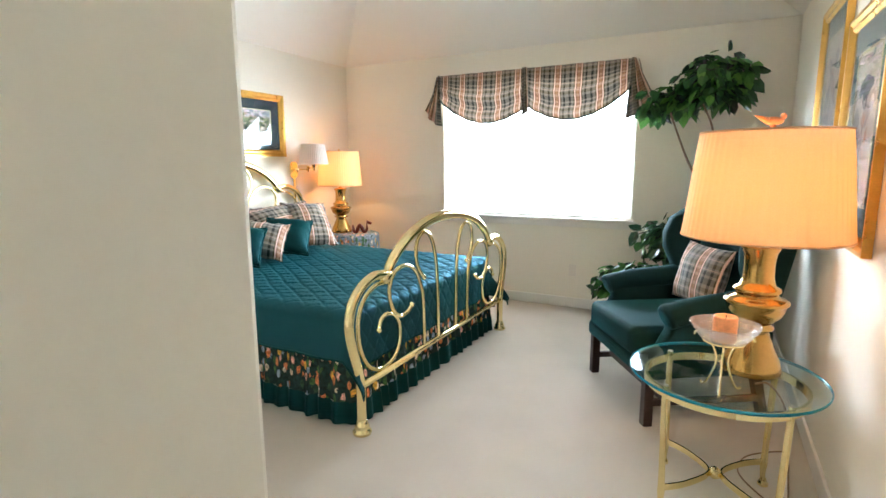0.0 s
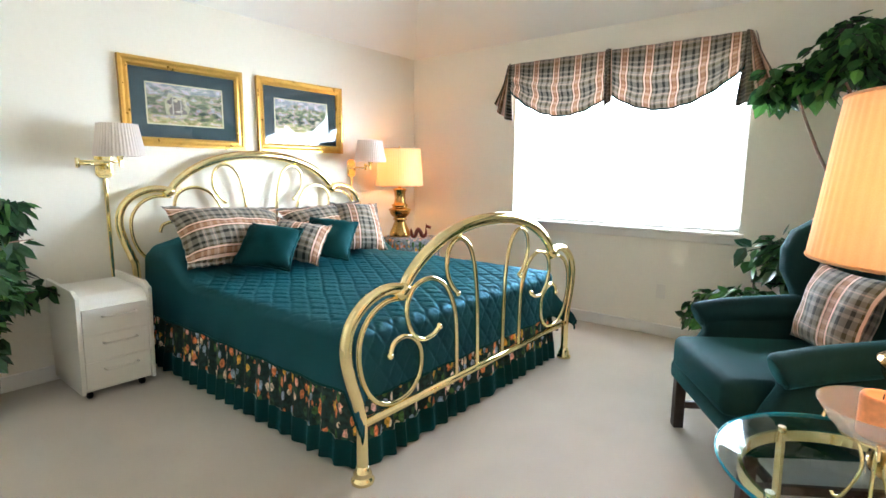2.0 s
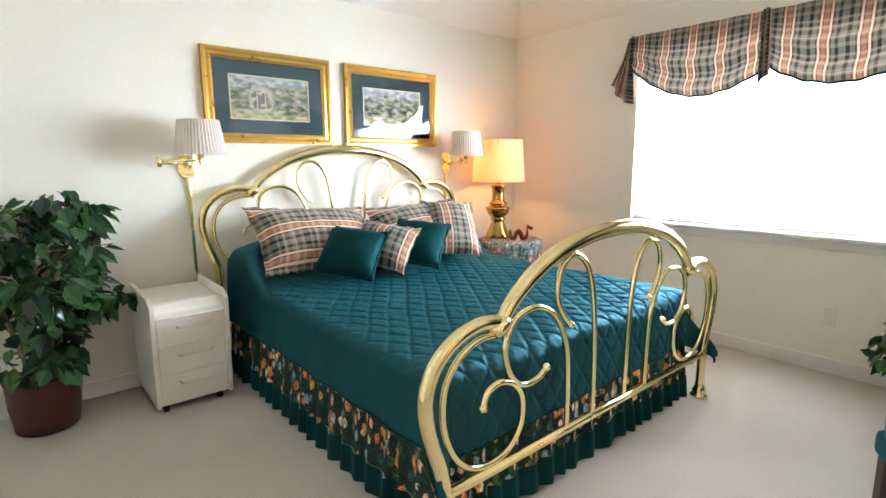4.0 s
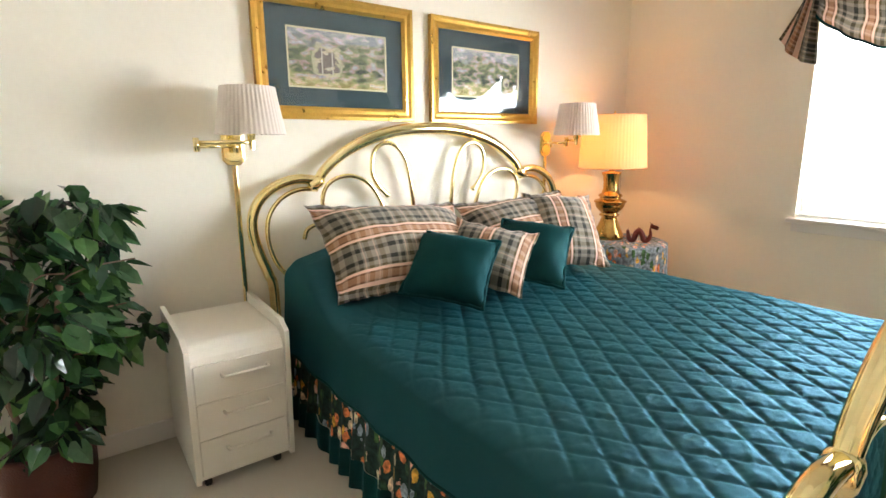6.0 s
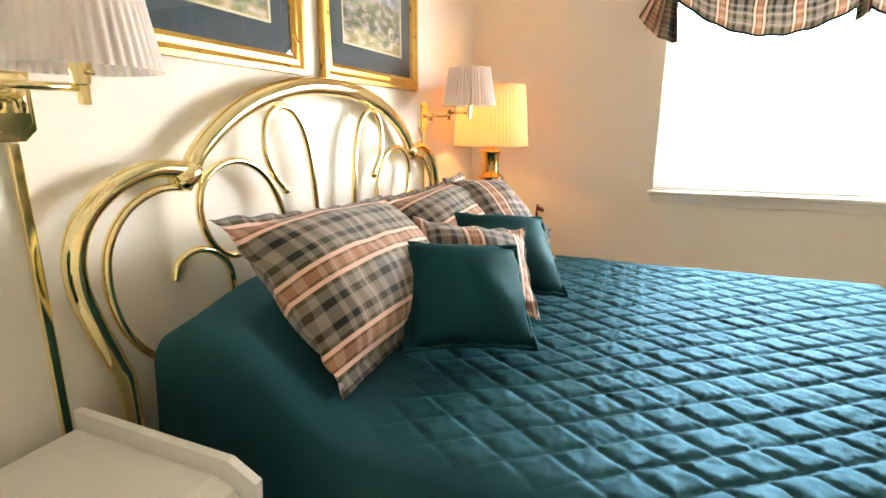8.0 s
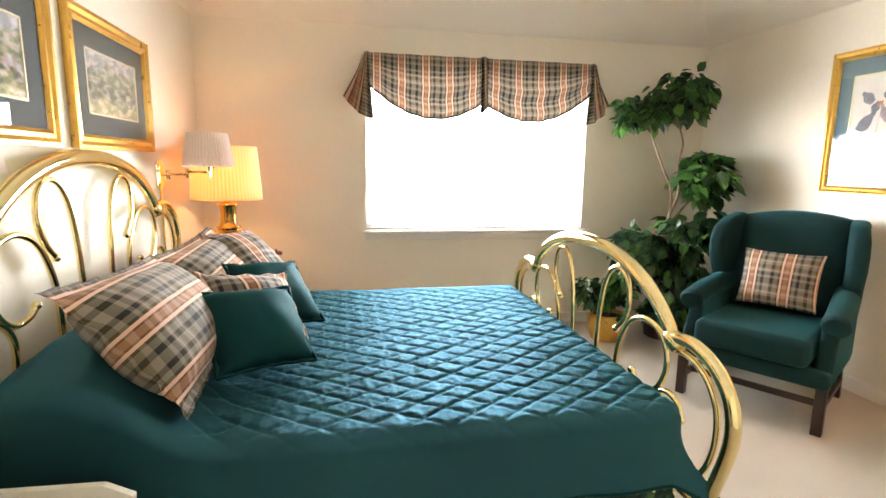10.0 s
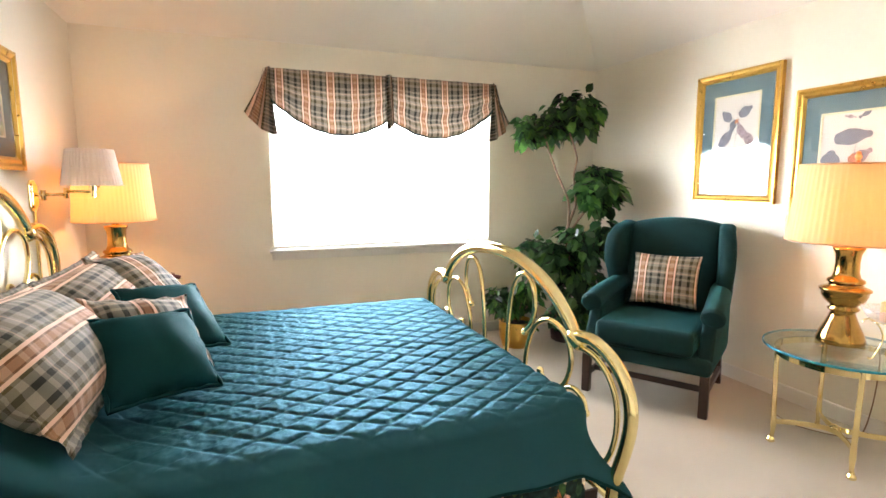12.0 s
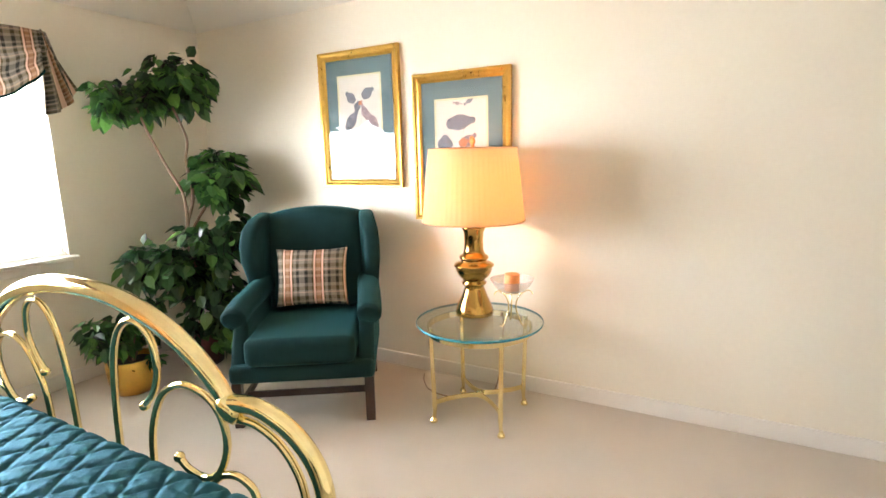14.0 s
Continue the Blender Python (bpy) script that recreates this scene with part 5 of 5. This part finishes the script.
leafy(ft, [((FX - 0.32, FY + 0.10, 1.83), (0.15, 0.15, 0.15), 190, 0.10), ((FX - 0.18, FY + 0.10, 1.88), (0.19, 0.18, 0.15), 270, 0.10), ((FX + 0.05, FY + 0.05, 1.97), (0.24, 0.24, 0.19), 480, 0.10), ((FX - 0.04, FY + 0.1, 1.88), (0.22, 0.2, 0.13), 150, 0.11),
           ((FX + 0.26, FY - 0.10, 1.36), (0.24, 0.25, 0.20), 400, 0.115), ((FX + 0.10, FY - 0.16, 1.30), (0.12, 0.13, 0.15), 90, 0.11)], 1, LEAF, rng)
leafy(ft, [((FX - 0.20, FY + 0.02, 0.74), (0.28, 0.24, 0.22), 380, 0.115), ((FX + 0.18, FY - 0.08, 0.82), (0.28, 0.26, 0.24), 380, 0.115), ((FX + 0.04, FY - 0.05, 0.52), (0.34, 0.30, 0.26), 430, 0.11), ((FX + 0.06, FY - 0.02, 0.28), (0.28, 0.24, 0.18), 180, 0.10)], 1, LEAF2, rng, "lower_crown")
part("pot", bm_lathe([(0.12, 0), (0.135, 0.01), (0.16, 0.24), (0.165, 0.26), (0.15, 0.26), (0.14, 0.2)], 28), BASKET, ft, "dark wicker pot", True).location = (FX, FY, 0)
part("soil", bm_lathe([(0.14, 0.19), (0.143, 0.215), (0.02, 0.225)], 20), SOIL, ft).location = (FX, FY, 0)

iv = thing("potted_ivy", pose(3.17, -0.47, 0), "small leafy plant in a warm brass pot", "plant")
part("pot", bm_lathe([(0.10, 0), (0.118, 0.006), (0.145, 0.09), (0.15, 0.19), (0.142, 0.21), (0.15, 0.222), (0.14, 0.224), (0.13, 0.18)], 36), POTBRASS, iv, "rounded brass pot", True)
part("soil", bm_lathe([(0.12, 0.17), (0.13, 0.19), (0.01, 0.197)], 20), SOIL, iv)


def leafy_local(parent, off, clumps, mat, name):
    bm = bmesh.new()
    for c, r, n, ln in clumps:
        for cc, rr, k in sprigs((c[0] + off[0], c[1] + off[1], c[2]), r, n, rng):
            add_leaves(bm, cc, rr, k, rng, ln)
    bmesh.ops.translate(bm, vec=(-off[0], -off[1], 0), verts=bm.verts[:])
    me = bpy.data.meshes.new(name)
    bm.to_mesh(me)
    bm.free()
    me.materials.append(mat)
    ob = new(name, me)
    ob.parent = parent
    return ob


leafy_local(iv, (3.17, -0.47), [((-0.03, 0.02, 0.42), (0.25, 0.22, 0.15), 260, 0.085), ((-0.16, 0.0, 0.36), (0.15, 0.14, 0.09), 80, 0.08), ((0.03, 0.0, 0.52), (0.19, 0.17, 0.12), 120, 0.085), ((0.03, -0.15, 0.24), (0.06, 0.04, 0.08), 18, 0.06)], LEAF, "foliage")
for k in range(7):
    a = k * 0.9
    part("stem", bm_tube([(0, 0, 0.16), (0.06 * math.cos(a), 0.06 * math.sin(a), 0.3), (0.13 * math.cos(a), 0.13 * math.sin(a), 0.4)], 0.004, 6), BARK, iv)

BXP, BYP = 0.23, -3.77
fb = thing("ficus_bush", pose(BXP, BYP, 0), "bushy ficus in a dark red wicker pot on the carpet", "plant")
part("pot", bm_lathe([(0.125, 0), (0.135, 0.01), (0.15, 0.12), (0.155, 0.25), (0.16, 0.265), (0.15, 0.27), (0.14, 0.24)], 36), BASKET, fb, "dark red wicker pot", True)
part("soil", bm_lathe([(0.14, 0.22), (0.143, 0.245), (0.02, 0.25)], 20), SOIL, fb)
for k, (dx, dy) in enumerate(((0.02, 0.03), (-0.03, 0.0), (0.03, -0.04), (0.0, 0.05))):
    part("stem", bm_tube(curve_pts([(dx, dy, 0.23), (dx * 1.6, dy * 1.6, 0.4), (dx * 2.2, dy * 2.6, 0.6), (dx * 4, dy * 4, 0.85)], 5), 0.011, 8), BARK, fb, smooth=True)
leafy_local(fb, (BXP, BYP), [((0.02, 0.06, 1.06), (0.26, 0.33, 0.17), 230, 0.095), ((0.05, 0.26, 0.90), (0.22, 0.22, 0.18), 115, 0.095), ((0.06, 0.04, 0.74), (0.28, 0.30, 0.24), 270, 0.095), ((0.10, 0.28, 0.64), (0.16, 0.16, 0.10), 80, 0.095), ((0.08, 0.0, 0.50), (0.25, 0.26, 0.16), 190, 0.095), ((0.10, 0.06, 0.36), (0.20, 0.20, 0.10), 90, 0.09), ((0.0, -0.22, 0.84), (0.25, 0.3, 0.3), 220, 0.095)], LEAF2, "foliage")
for k in range(16):
    a = rng.random() * 6.28
    h = 0.55 + 0.5 * rng.random()
    r = 0.24 + 0.08 * rng.random()
    part("twig", bm_tube(curve_pts([(0.02 * math.cos(a), 0.02 * math.sin(a), h - 0.2), (0.5 * r * math.cos(a), 0.5 * r * math.sin(a), h - 0.02), (min(r * math.cos(a), 0.3), r * math.sin(a) * 1.2, h + 0.02)], 4), 0.003, 5), BARK, fb)


# ---- small fixtures ----
def outlet(m, label):
    ob = thing("wall_outlet", m, label, "outlet")
    part("plate", bm_box(-0.035, 0.035, -0.006, -0.0005, -0.057, 0.057, 0.003), PLASTIC, ob)
    for z in (-0.022, 0.022):
        part("socket", bm_box(-0.016, 0.016, -0.0085, -0.006, z - 0.014, z + 0.014, 0.002), PLASTIC, ob)


outlet(pose(2.62, 0, 0.36), "ivory wall outlet below the window")
cordm = part("lamp_cord", bm_tube(curve_pts([(4.17, -2.05, 0.006), (4.08, -2.1, 0.005), (3.98, -2.2, 0.005), (3.95, -2.35, 0.005), (4.03, -2.5, 0.005), (4.10, -2.58, 0.02), (4.09, -2.63, 0.2), (4.06, -2.66, 0.45), (4.0, -2.68, TZ + 0.004), (3.95, -2.69, TZ + 0.005)], 8), 0.0035, 6), CORD, smooth=True)
tagged(cordm, "thin brown lamp cord lying along the carpet", "cord")
